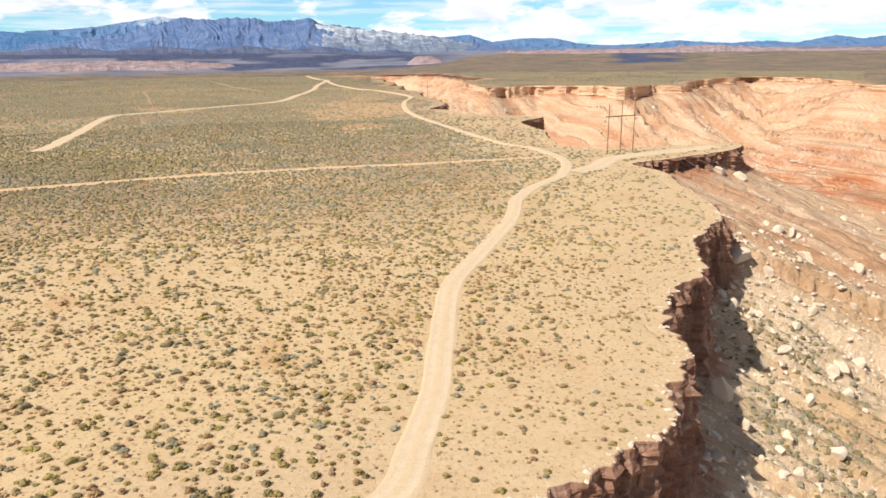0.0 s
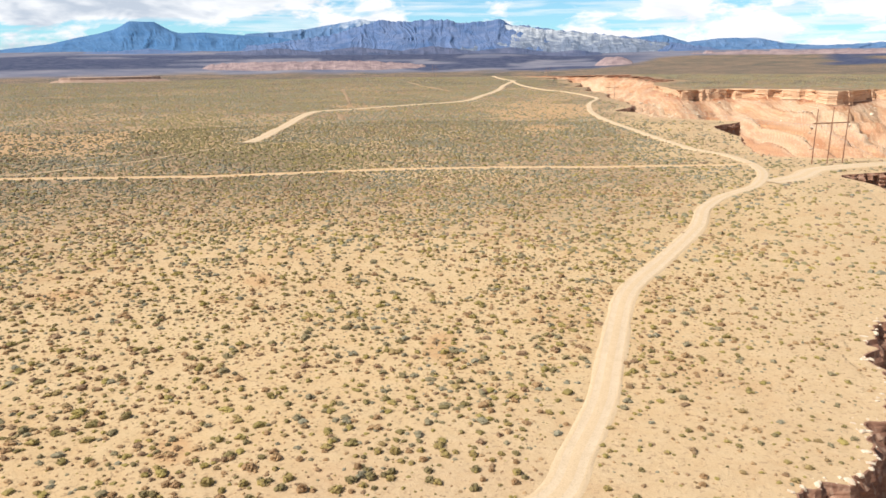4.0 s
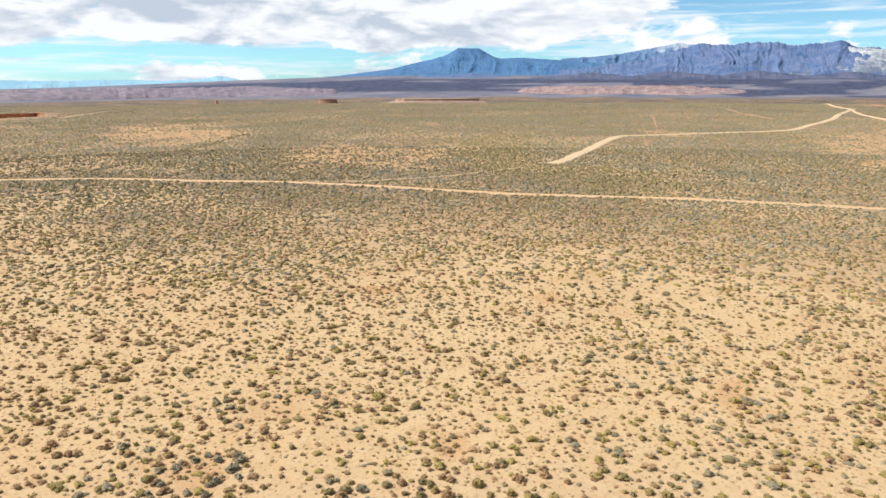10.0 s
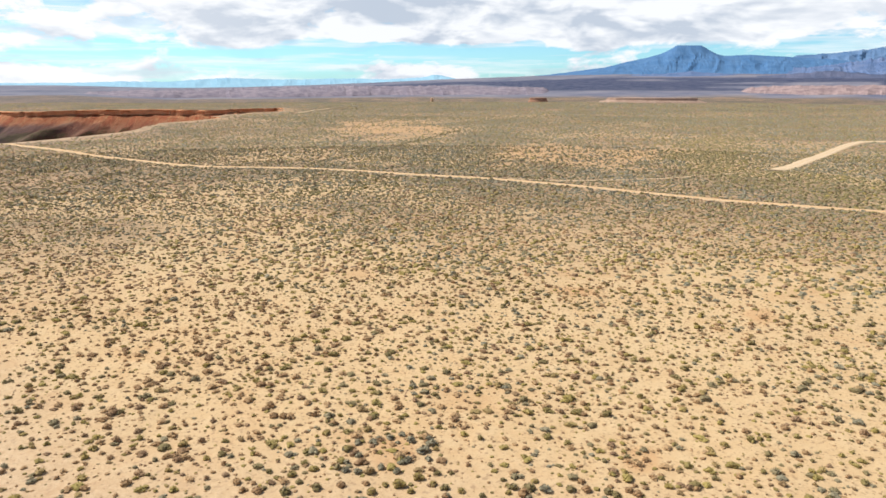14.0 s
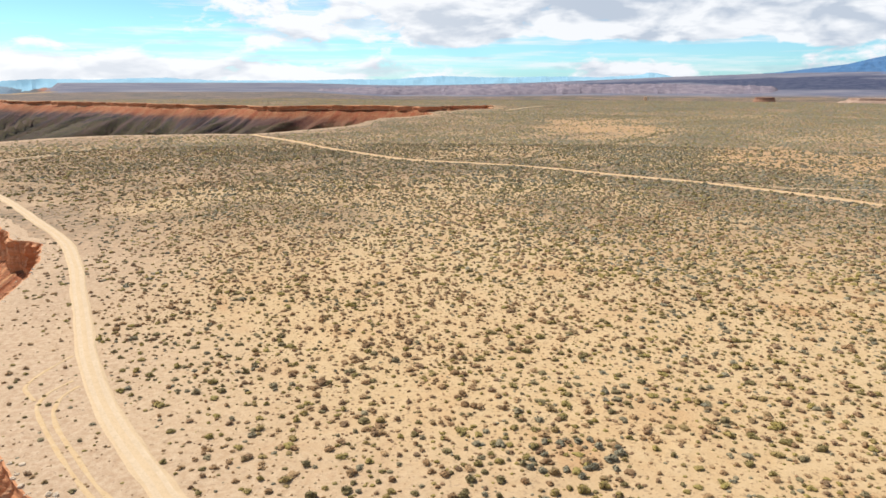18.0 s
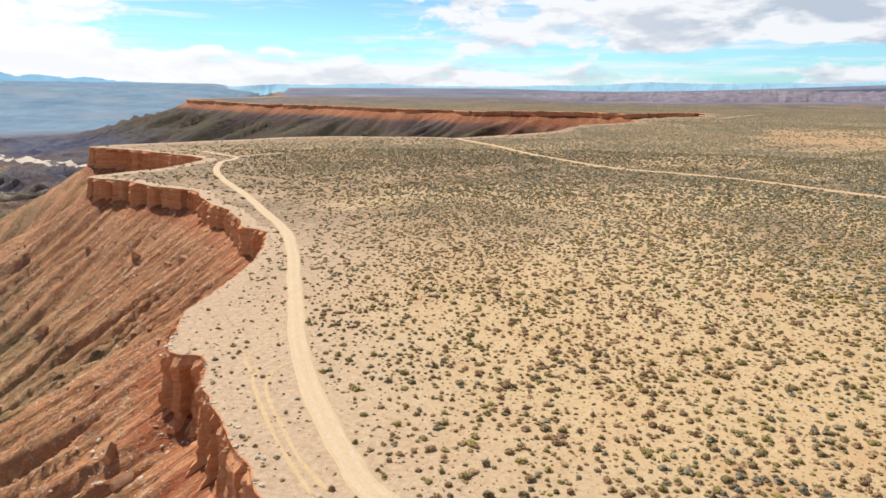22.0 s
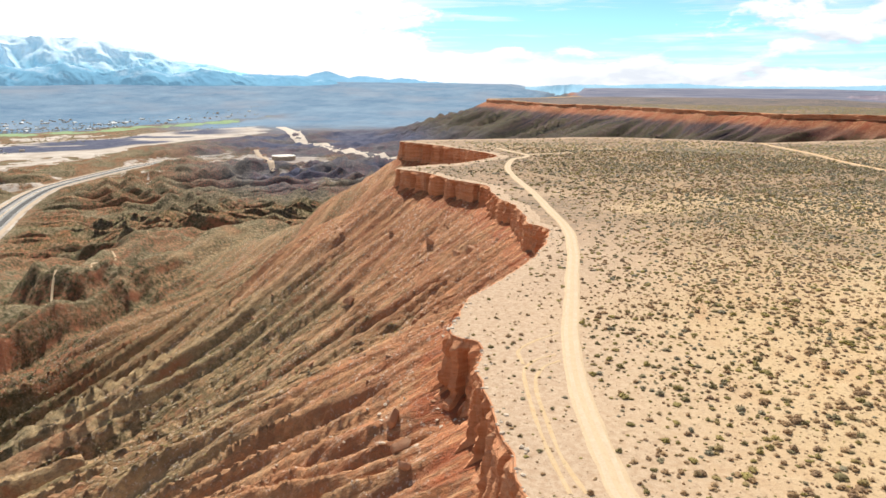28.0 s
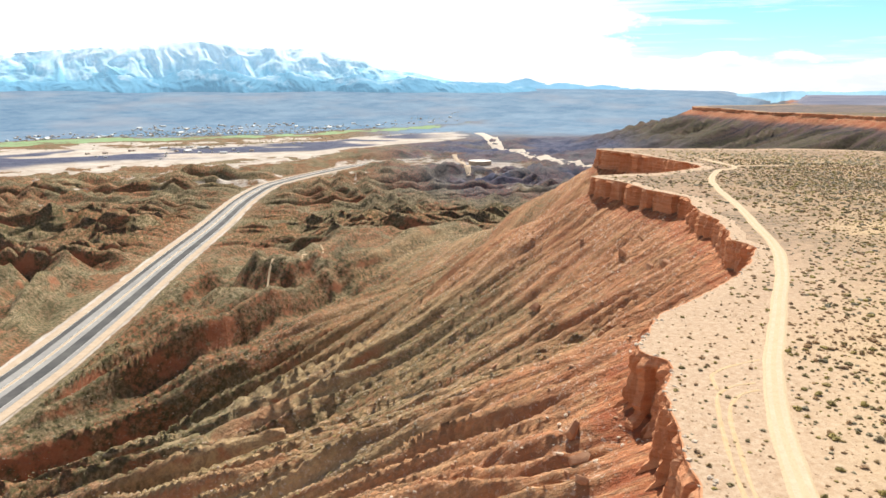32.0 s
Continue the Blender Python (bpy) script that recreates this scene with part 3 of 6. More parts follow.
RIM_WEST_POINTS = [(-300, -119, 6.5), (-322, -106, 6.5), (-360, -99, 7), (-383, -127, 8), (-404, -154, 8.5), (-421, -181, 8), (-446, -152, 7), (-471, -116, 5), (-512, -44, 5), (-521, 12, 4),
                   (-502, 38, 5), (-541, 72, 6), (-580, 115, 6), (-734, 224, 6), (-850, 311, 6), (-929, 385, 6)]
RIM_FAR_WEST = [(-992, 412, 9), (-1005, 343, 10), (-975, 300, 10), (-1049, 158, 9), (-1110, 60, 8), (-1196, -35, 9), (-1350, -162, 9), (-1500, -300, 9), (-1652, -424, 10), (-1850, -535, 12),
                (-1960, -560, 10), (-2150, -480, 8), (-2500, -420, 8), (-3600, -600, 4), (-5600, -950, 2)]

chain = spline(RIM_FAR_EAST + RIM_CANYON_HEAD + RIM_POINT + RIM_EAST + RIM_WEST + RIM_WEST_POINTS + RIM_FAR_WEST, 0.3, per_r=0.0035)
cr = np.hypot(chain[:, 0], chain[:, 1])
arc = np.concatenate([[0], np.cumsum(np.hypot(np.diff(chain[:, 0]), np.diff(chain[:, 1])))])
tang = np.gradient(chain[:, :2], axis=0)
tang /= np.linalg.norm(tang, axis=1)[:, None] + 1e-9
OUT = np.stack([-tang[:, 1], tang[:, 0]], 1)          # away from the mesa
side = np.sign(OUT[np.argmin(cr)] @ -chain[np.argmin(cr), :2])
OUT *= side
# ragged edge: bites and noses of a metre or two
rag = (fbm(arc * 0.09, arc * 0, 4, 0.6, 5) - 0.5) * np.minimum(5.0, 2.2 + cr * 0.004) + (fbm(arc * 0.012, arc * 0, 3, 0.5, 9) - 0.5) * smooth(300, 900, cr) * 60
east_side = smooth(160, 140, chain[:, 1]) * smooth(0, 12, chain[:, 0]) * smooth(40, 52, chain[:, 1])
rag += east_side * ((fbm(arc / 9.0, arc * 0, 5, 0.62, 71) - 0.5) * 9.0 + (fbm(arc / 1.6, arc * 0, 3, 0.6, 73) - 0.5) * 1.6)
chain[:, :2] += OUT * rag[:, None]
tang = np.gradient(chain[:, :2], axis=0)
tang /= np.linalg.norm(tang, axis=1)[:, None] + 1e-9
OUT = np.stack([-tang[:, 1], tang[:, 0]], 1) * side
WALL = np.maximum(chain[:, 2] * (1 - 0.35 * smooth(600, 760, cr) * (chain[:, 0] > -60)) * (1 - 0.5 * smooth(700, 1000, cr) * (chain[:, 0] < -400)) * (0.8 + 0.4 * vnoise(arc * 0.05, arc * 0 + 3.3)), 1.5)
tree = kdtree.KDTree(len(chain))
for i, c in enumerate(chain):
    tree.insert((c[0], c[1], 0), i)
tree.balance()

# ---- tracks and road on the plan ----
TRACKS = {
    "near": ([(-45, 12), (-31, 25), (-16, 40), (-4.7, 52.6), (-2.9, 61.7), (-1.2, 72.5), (-0.4, 87.3), (0.9, 105.6), (3.5, 117.6), (9.6, 136.5), (16, 159), (19, 179), (26, 199), (36, 216), (42, 240), (42, 262),
              (36, 284), (24, 304), (5, 366), (-12, 425), (-24, 494), (-30, 586), (-27, 650), (-44, 700), (-80, 788), (-128, 916), (-177, 1113), (-240, 1330), (-312, 1617)], 3.5),
    "rim": ([(-31, 25), (-45, 10), (-57.8, -2.8), (-65.5, -6.2), (-75.5, -9.8), (-87, -13.2), (-102.5, -16.5), (-128, -20.3), (-157, -25), (-179, -30), (-208, -41), (-242, -54), (-302, -78),
             (-344, -87), (-359, -84), (-372, -86), (-384, -98), (-398, -110)], 2.6),
    "cross": ([(43, 262), (24, 253), (-34, 237), (-85, 221), (-127, 202), (-205, 173), (-240, 152), (-296, 122), (-330, 93), (-418, 60), (-475, 41), (-497, 36)], 3.3),
    "loop": ([(-170, 1100), (-160, 959), (-141, 800), (-137, 626), (-166, 559), (-190, 505), (-207, 455), (-190, 383), (-169, 314), (-163, 287)], 6.0),
    "faint": ([(-163, 287), (-166, 267), (-173, 226), (-188, 191), (-211, 173)], 1.3),
    "pad": ([(41, 222), (52, 236), (60, 252), (80, 268), (96, 276), (108, 283)], 7.0),
    "strip": ([(-338, 828), (-300, 740), (-262, 654), (-214, 540)], 2.2),
    "scar": ([(-184, 444), (-175, 425), (-166, 406)], 2.8),
    "side": ([(-326, 1058), (-285, 970), (-248, 881), (-188, 768)], 1.8),
    "west": ([(-800, 350), (-839, 379), (-890, 425), (-928, 462), (-937, 512)], 4.0),
    "short": ([(-372, -86), (-386, -76), (-394, -66)], 3.0),
}
LINES = {k: spline([(*q, 0) for q in pts], 1.0, per_r=0.004)[:, :2] for k, (pts, w) in TRACKS.items()}
HIGHWAY = spline([(-60, -290, 0), (-134, -343, 0), (-172, -372, 0), (-234, -424, 0), (-335, -511, 0), (-456, -612, 0), (-588, -727, 0), (-708, -815, 0), (-824, -862, 0), (-982, -905, 0), (-1118, -910, 0), (-1260, -860, 0)], 4.0)[:, :2]
road_tree = kdtree.KDTree(len(HIGHWAY))
for i, c in enumerate(HIGHWAY):
    road_tree.insert((c[0], c[1], 0), i)
road_tree.balance()
ROAD_Z = -100.0
TANK = (-1120.0, -707.0)


OUTLINE = np.vstack([chain[::4, :2], [(-9000, 9000), (9000, 9000), (9000, -1200)]])


def in_mesa(x, y):
    """Even-odd test against the rim's outline."""
    odd = np.zeros(len(x), bool)
    x, y = x.astype(np.float32), y.astype(np.float32)
    ax, ay = OUTLINE.T
    bx, by = np.roll(ax, -1), np.roll(ay, -1)
    order = np.argsort(y)
    ys = y[order]
    for k in range(len(ax)):
        lo, hi = np.searchsorted(ys, (min(ay[k], by[k]), max(ay[k], by[k])))
        if hi > lo:
            i = order[lo:hi]
            xc = ax[k] + (y[i] - ay[k]) * (bx[k] - ax[k]) / (by[k] - ay[k] + 1e-12)
            odd[i] ^= x[i] < xc
    return odd


def rim_query(x, y):
    """Signed distance to the rim (positive off the mesa), arc length and wall height at the nearest rim point."""
    idx = np.array([tree.find((a, b, 0))[1] for a, b in zip(x.tolist(), y.tolist())])
    p = np.stack([x, y], 1)
    best = np.full(len(x), 1e18)
    sd, along = np.zeros(len(x)), np.zeros(len(x))
    sgn_out = np.zeros(len(x))
    for o in (-1, 0):
        a = np.clip(idx + o, 0, len(chain) - 2)
        A, B = chain[a, :2], chain[a + 1, :2]
        ab = B - A
        t = np.clip(((p - A) * ab).sum(1) / ((ab ** 2).sum(1) + 1e-9), 0, 1)
        q = A + ab * t[:, None]
        dd = np.linalg.norm(p - q, axis=1)
        nrm = OUT[a] * (1 - t)[:, None] + OUT[a + 1] * t[:, None]
        s = np.sign(((p - q) * nrm).sum(1))
        use = dd < best
        best = np.where(use, dd, best)
        sd = np.where(use, dd * s, sd)
        along = np.where(use, arc[a] + t * (arc[a + 1] - arc[a]), along)
    far = np.abs(sd) > 22
    inside = in_mesa(x[far], y[far])
    sd[far] = np.where(inside, -1, 1) * np.abs(sd[far])
    return sd, along, WALL[idx], idx


def mesa_height(x, y):
    r = np.hypot(x, y)
    az = np.degrees(np.arctan2(-x, y))
    z = (fbm(x / 130, y / 130, 3, 0.45, 2) - 0.5) * 3.2 * smooth(90, 420, r) + (fbm(x / 14, y / 14, 3, 0.5, 4) - 0.5) * 0.35 * (1 - smooth(150, 400, r))
    z = z - 16 * smooth(1250, 2000, r) * smooth(-2, 8, az) * (1 - smooth(74, 84, az))
    z = z + (62 + 33 * smooth(3, 10, az)) * smooth(2100, 4300, r) * (1 - smooth(40, 75, az)) + 22 * smooth(2300, 4300, r) * smooth(40, 75, az)
    return z


GREEN_AZ = [110, 119.6, 123, 125.6, 132.3, 135.6, 139.9, 144, 148, 152.6, 156.9, 165]      # line of the irrigated fields
GREEN_R = [2950, 3044, 2893, 2760, 2500, 2341, 2283, 2241, 2240, 2239, 2156, 2050]


def blot(x, y, at, half, length, heading):
    """A soft-edged ragged patch of ground, long along `heading` (degrees to the left from +y)."""
    a = math.radians(heading)
    u = (x - at[0]) * math.cos(a) + (y - at[1]) * math.sin(a)
    v = -(x - at[0]) * math.sin(a) + (y - at[1]) * math.cos(a)
    q = np.sqrt((u / half) ** 2 + (v / length) ** 2) + 0.9 * (fbm(x / 22, y / 22, 3, 0.55, 221) - 0.5)
    return 1 - smooth(0.6, 1.1, q)


# bare patches of rusty soil on the flat: place, half width, half length, heading
RUSTY = [((-55.6, 33.2), 3.0, 4.6, 60), ((-86.2, 89.3), 5.0, 3.4, 40), ((-21.6, 83.0), 2.4, 5.5, 10), ((-40.6, 52.6), 2.0, 3.2, 35), ((-58.2, 102.9), 2.4, 4.0, 30), ((-119.5, 2.1), 1.2, 5.0, 92)]


def clearings(x, y):
    """Wide clearings of bare orange sand far out in the scrub: 1 inside, ragged at the edge."""
    r, az = np.hypot(x, y), np.degrees(np.arctan2(-x, y))
    rag = 1.3 * (fbm(x / 34, y / 34, 4, 0.6, 223) - 0.5)
    t = 0
    for a, half, far, deep in ((43, 8.5, 375, 75), (6.5, 5, 500, 150), (58, 6, 600, 150), (21, 3.5, 560, 60)):
        t = t + 1 - smooth(0.5, 1.1, np.sqrt(((az - a) / half) ** 2 + ((r - far) / deep) ** 2) + rag)
    return np.clip(t, 0, 1)


def terrain(x, y, attrs=False):
    d, s, w, idx = rim_query(x, y)
    r = np.hypot(x, y)
    az = np.degrees(np.arctan2(-x, y))
    green_r = np.interp(az, GREEN_AZ, GREEN_R)
    top = mesa_height(x, y)
    deep = np.where((y > 250) & (x > -400), 74.0, 100.0)
    dd = np.maximum(d, 0)
    # slope with gullies that run straight down from the rim
    wc = smooth(380, 520, y) * smooth(-480, -380, x)
    we = smooth(-60, 0, x) * (1 - wc)
    wf = smooth(600, 850, r) * (1 - wc) * (1 - we)
    lean = (0.60 - 0.12 * we) * dd + 0.01
    fall = (lean ** -4.0 + (deep - w) ** -4.0) ** -0.25
    # the western slope drains into a bowl south of the track
    bowl = np.arctan2(y + 260, -30 - x)
    bowl = np.where(bowl < -1.6, bowl + 2 * math.pi, bowl)
    to_bowl = np.hypot(x + 30, y + 260)
    sx = wc * (0.86 * x + 0.51 * y) + we * (0.35 * x + 0.94 * y) + wf * (-0.67 * x - 0.74 * y) + (1 - wc - we - wf) * bowl * 265
    sx = sx + (fbm(x / 60, y / 60, 2, 0.5, 12) - 0.5) * (4 + 8 * smooth(100, 220, dd))
    g1 = ridged(sx / 62, dd / 300 + 7, 2, 0.5, 21)
    ww = np.clip(1 - wc - we, 0, 1)
    west = lambda u: 0.80 * gullies(u, dd, 27, 31) + 0.20 * gullies(u, dd, 11.5, 36)
    old = ridged(sx / 24, dd / 130 + 3, 3, 0.5, 31)
    g2 = np.where(ww > 0.5, west(sx), old)
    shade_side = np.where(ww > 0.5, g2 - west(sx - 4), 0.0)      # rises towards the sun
    g3 = gullies(sx, dd, 6.8, 37)
    fade = 1 - smooth(380, 700, r)
    g4 = gullies(sx, dd, 2.6, 39)
    tall = 9 + 9 * smooth(60, 150, dd) + 10 * (fbm(x / 70, y / 70, 2, 0.5, 43) - 0.4)
    relief = wc * ((gullies(sx, dd, 36, 91) - 0.42) * 16 * smooth(6, 45, dd) + (gullies(sx, dd, 12, 93) - 0.42) * 5.5 * smooth(4, 20, dd)) + (g1 - 0.6) * 17 * smooth(10, 120, dd) + np.where(ww > 0.5, (g2 - 0.42) * tall * smooth(4, 55, dd) * smooth(50, 150, to_bowl), (old - 0.62) * 20 * smooth(3, 50, dd))
    rills = (g3 - 0.42) * 3.0 * smooth(1.5, 14, dd) * fade * smooth(70, 180, to_bowl) + (g4 - 0.42) * 1.0 * smooth(2, 8, dd) * smooth(90, 190, to_bowl) * (1 - smooth(180, 380, r)) * (1 - 0.5 * we) + (fbm(x / 3.2, y / 3.2, 3, 0.6, 41) - 0.5) * 0.8 * smooth(1, 9, dd) * fade
    near = np.array([road_tree.find((a, b, 0))[2] for a, b in zip(x.tolist(), y.tolist())]) if len(x) else np.zeros(0)
    # badland hills on the valley floor
    wx, wy = x + (fbm(x / 80, y / 80, 3, 0.5, 3) - 0.5) * 60, y + (fbm(x / 80, y / 80, 3, 0.5, 53) - 0.5) * 60
    hl, ha = 0.67 * wx - 0.74 * wy, 0.74 * wx + 0.67 * wy
    across = (0.5 * ha + 0.87 * hl) * (1 - smooth(500, 800, r)) + hl * smooth(500, 800, r)
    spur = 0.62 * gullies(sx + 0.25 * (wx - x), dd, 52, 51) + 0.38 * gullies(across, ha, 46, 55)
    hills = (ridged(ha / 140, hl / 240, 2, 0.5, 51) - 0.58) * 24 + (spur - 0.40) * 22 + (gullies(sx + 0.5 * dd, dd, 13, 57) - 0.42) * 3.4 + (gullies(across, ha, 6.5, 59) - 0.42) * 1.2
    hills = np.where(hills < -3, -3 + (hills + 3) * 0.4, hills)
    fingers = np.clip(ridged(sx / 58, dd / 380 + 2, 3, 0.5, 22) - 0.5, 0, 1) * 25 * smooth(80, 170, dd) * (1 - smooth(210, 370, dd)) * (1 - wf) * (1 - np.clip(we + wc, 0, 1))
    hills = hills * (0.45 + 0.55 * smooth(25, 110, near))
    hmask = smooth(90, 240, dd) * (1 - smooth(900, 1500, dd)) * (1 - 0.9 * smooth(1180, 1450, r))
    canyon = np.where((y > 250) & (x > -400), 0.0, 1.0)
    rough_k = np.where(canyon > 0, 1.0, 1.25)
    low = -w - fall + rills + relief * rough_k * (1 - 0.25 * hmask * (1 - wf) - 0.3 * hmask * smooth(400, 600, r)) + (1.25 * hills * hmask * (0.4 + 0.6 * smooth(150, 330, r)) + fingers) * canyon
    flat = smooth(1180, 1500, r)
    level = 1 - smooth(121, 127, az) * (1 - smooth(700, 950, green_r - r))      # the river's flats are level
    low = low * (1 - flat * canyon) + flat * canyon * (-100 + level * ((ridged(x / 190, y / 190, 5, 0.55, 61) - 0.55) * 38 + (ridged(x / 62, y / 62, 4, 0.55, 66) - 0.55) * 16) * smooth(0.40, 0.54, fbm(x / 420, y / 420, 3, 0.5, 71)) * (1 - smooth(1700, 2200, r - 900 * smooth(124, 116, az))))
    # bedded ledges on the canyon walls
    led = low / 9.5 + (fbm(x / 90, y / 90, 2, 0.5, 63) - 0.5) * 0.7
    low = low + (np.floor(led) + smooth(0.3, 0.7, led - np.floor(led)) - led) * 9.5 * 0.9 * wc * smooth(0.36, 0.52, fbm(x / 70, y / 70, 3, 0.5, 65)) * smooth(4, 14, dd)
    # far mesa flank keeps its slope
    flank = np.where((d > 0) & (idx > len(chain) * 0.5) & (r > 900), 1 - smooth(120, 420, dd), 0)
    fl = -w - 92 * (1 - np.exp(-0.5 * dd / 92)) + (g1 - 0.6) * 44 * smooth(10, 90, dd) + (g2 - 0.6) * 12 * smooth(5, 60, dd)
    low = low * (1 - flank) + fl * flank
    rise = (145 + 18 * smooth(104, 118, az)) * smooth(2450, 4700, r)
    low = low + rise * smooth(0, 420, dd)
    edge = smooth(-1.0 - 0.013 * r, -0.25 - 0.0105 * r, d)
    z = top * (1 - edge) + np.where(d < 0, -w, low) * edge
    pad = 1 - smooth(38, 95, np.hypot(x - TANK[0], y - TANK[1]))
    z = z * (1 - pad) + (-96.0) * pad
    # the highway's graded bed
    bed = (1 - smooth(16, 48, near)) * smooth(60, 120, dd)
    z = z * (1 - bed) + (ROAD_Z - 0.35) * bed
    if not attrs:
        return z, d
    sl = smooth(-0.3, 0.6, d)
    wn = (fbm(x / 150, y / 150, 4, 0.55, 81) - 0.5) * 2
    q = green_r - r + 110 * wn
    broad = smooth(134, 138, az + 5 * wn) * smooth(1290, 1400, r + 200 * wn) * smooth(110, 150, q) * (0.08 + 0.92 * smooth(0.44, 0.54, fbm(x / 70, y / 70, 4, 0.6, 85)))
    river = smooth(122.5, 125.5, az + 3 * wn) * smooth(-820, -700, -q) * smooth(300, 340, q) * smooth(1400, 1500, r)
    bars = smooth(0.525, 0.545, fbm(x / 90, y / 90, 4, 0.6, 83)) * smooth(900, 1050, r) * (1 - smooth(1500, 1700, r)) * smooth(115, 119, az)
    wash = np.clip(broad + river + 0.5 * bars * smooth(-88, -97, z), 0, 1) * sl * canyon * (1 - flank)
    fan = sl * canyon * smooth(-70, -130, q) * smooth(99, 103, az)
    field = sl * canyon * smooth(75, 55, np.abs(q)) * smooth(120, 127, az) * (0.5 + 0.5 * smooth(0.4, 0.5, fbm(x / 90, y / 90, 2, 0.5, 91)))
    scrubn = fbm(x / 70, y / 70, 4, 0.5, 101)
    patchy = smooth(0.40, 0.58, fbm(x / 60, y / 60, 4, 0.55, 103))
    scrub = (smooth(230, 560, r) * (0.62 + 0.38 * patchy) + 0.8 * smooth(700, 1200, r) + 0.75 * smooth(100, 240, r) * (1 - smooth(230, 560, r)) * (0.25 + 0.75 * patchy)) * (1 - sl)
    scrub = scrub * (1 - 0.85 * smooth(-75, -30, d) * (1 - smooth(350, 700, r)) * smooth(0, 30, y) * smooth(-20, 5, x))
    bare = clearings(x, y) * (1 - sl)
    scrub = scrub * (1 - 0.7 * bare)
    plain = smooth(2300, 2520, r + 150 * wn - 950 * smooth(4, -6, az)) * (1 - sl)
    # brush grows thicker on sides turned from the sun and paints their shade
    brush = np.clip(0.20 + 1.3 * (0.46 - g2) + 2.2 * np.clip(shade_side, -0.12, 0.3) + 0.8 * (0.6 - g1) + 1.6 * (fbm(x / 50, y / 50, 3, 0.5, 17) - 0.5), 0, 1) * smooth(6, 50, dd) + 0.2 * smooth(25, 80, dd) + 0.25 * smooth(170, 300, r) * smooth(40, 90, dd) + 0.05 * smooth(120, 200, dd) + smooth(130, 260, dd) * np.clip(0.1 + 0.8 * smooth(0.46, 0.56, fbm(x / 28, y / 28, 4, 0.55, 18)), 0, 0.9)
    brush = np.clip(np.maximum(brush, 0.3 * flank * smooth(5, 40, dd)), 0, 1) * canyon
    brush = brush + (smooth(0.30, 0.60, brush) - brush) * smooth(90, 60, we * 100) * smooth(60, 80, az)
    brush = brush * (1 - 0.3 * smooth(110, 124, az) * (1 - smooth(150, 280, r)))
    brush = np.where((x > -5) & (y < 230), np.maximum(brush, 0.75 * smooth(0.36, 0.6, fbm(x / 18, y / 18, 3, 0.5, 19)) * smooth(3, 10, dd) * (1 - smooth(120, 200, y))), brush)
    crust = (0.25 + 0.75 * smooth(10, -40, x)) * smooth(-42, -5, d + 14 * wn) * (1 - sl) * (1 - smooth(500, 900, r))
    stony = np.where((x > -5) & (y < 330), 1.0 - 0.38 * smooth(130, 190, y), 0.55) * smooth(1, 8, dd) * (1 - smooth(90, 240, dd)) * (1 - wf)
    east = np.clip(we + wc, 0, 1)
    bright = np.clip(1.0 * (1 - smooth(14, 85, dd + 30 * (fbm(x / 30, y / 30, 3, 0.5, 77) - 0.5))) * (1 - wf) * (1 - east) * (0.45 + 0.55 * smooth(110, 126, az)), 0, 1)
    # besides ridge tops, crest paints sunward gully sides paler, as if lit
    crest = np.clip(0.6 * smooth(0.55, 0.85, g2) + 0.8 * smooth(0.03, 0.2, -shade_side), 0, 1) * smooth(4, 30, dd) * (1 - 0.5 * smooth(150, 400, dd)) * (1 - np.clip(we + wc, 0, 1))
    # bands of cloud shadow on the far plain, put into the colour
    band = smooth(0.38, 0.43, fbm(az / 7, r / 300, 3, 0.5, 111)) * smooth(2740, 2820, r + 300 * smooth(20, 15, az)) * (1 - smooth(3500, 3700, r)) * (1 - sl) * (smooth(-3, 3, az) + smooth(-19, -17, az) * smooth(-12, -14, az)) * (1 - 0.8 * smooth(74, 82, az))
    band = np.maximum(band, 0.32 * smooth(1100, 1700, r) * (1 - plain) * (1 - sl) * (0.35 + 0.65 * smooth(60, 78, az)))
    # fan colour carries the blue of the distance haze
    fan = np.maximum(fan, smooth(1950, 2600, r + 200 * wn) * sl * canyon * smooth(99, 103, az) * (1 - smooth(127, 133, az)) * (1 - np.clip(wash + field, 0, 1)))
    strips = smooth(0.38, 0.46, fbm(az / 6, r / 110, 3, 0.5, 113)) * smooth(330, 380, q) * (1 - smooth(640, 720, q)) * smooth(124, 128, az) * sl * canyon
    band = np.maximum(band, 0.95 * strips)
    # dusky haze over the valley land, painted in through the band colour
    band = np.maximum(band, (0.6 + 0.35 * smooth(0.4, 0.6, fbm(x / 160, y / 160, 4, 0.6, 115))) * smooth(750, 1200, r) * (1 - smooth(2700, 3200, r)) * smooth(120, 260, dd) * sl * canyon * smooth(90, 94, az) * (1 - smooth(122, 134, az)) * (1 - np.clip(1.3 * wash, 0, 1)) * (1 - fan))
    grassy = np.clip(smooth(20, 90, dd) * (0.2 + 0.8 * smooth(106, 124, az)) * (1 - 0.6 * smooth(190, 320, r)) * (1 - east) * (1 - flank) * (1 - 0.6 * smooth(110, 200, dd)), 0, 1)
    ridge = smooth(0.48, 0.70, spur) * smooth(110, 200, dd) * sl * canyon
    rust = np.maximum(0.6 * np.clip(sum(blot(x, y, p, a, b, h) for p, a, b, h in RUSTY), 0, 1) * (1 - sl), 0.55 * bare)
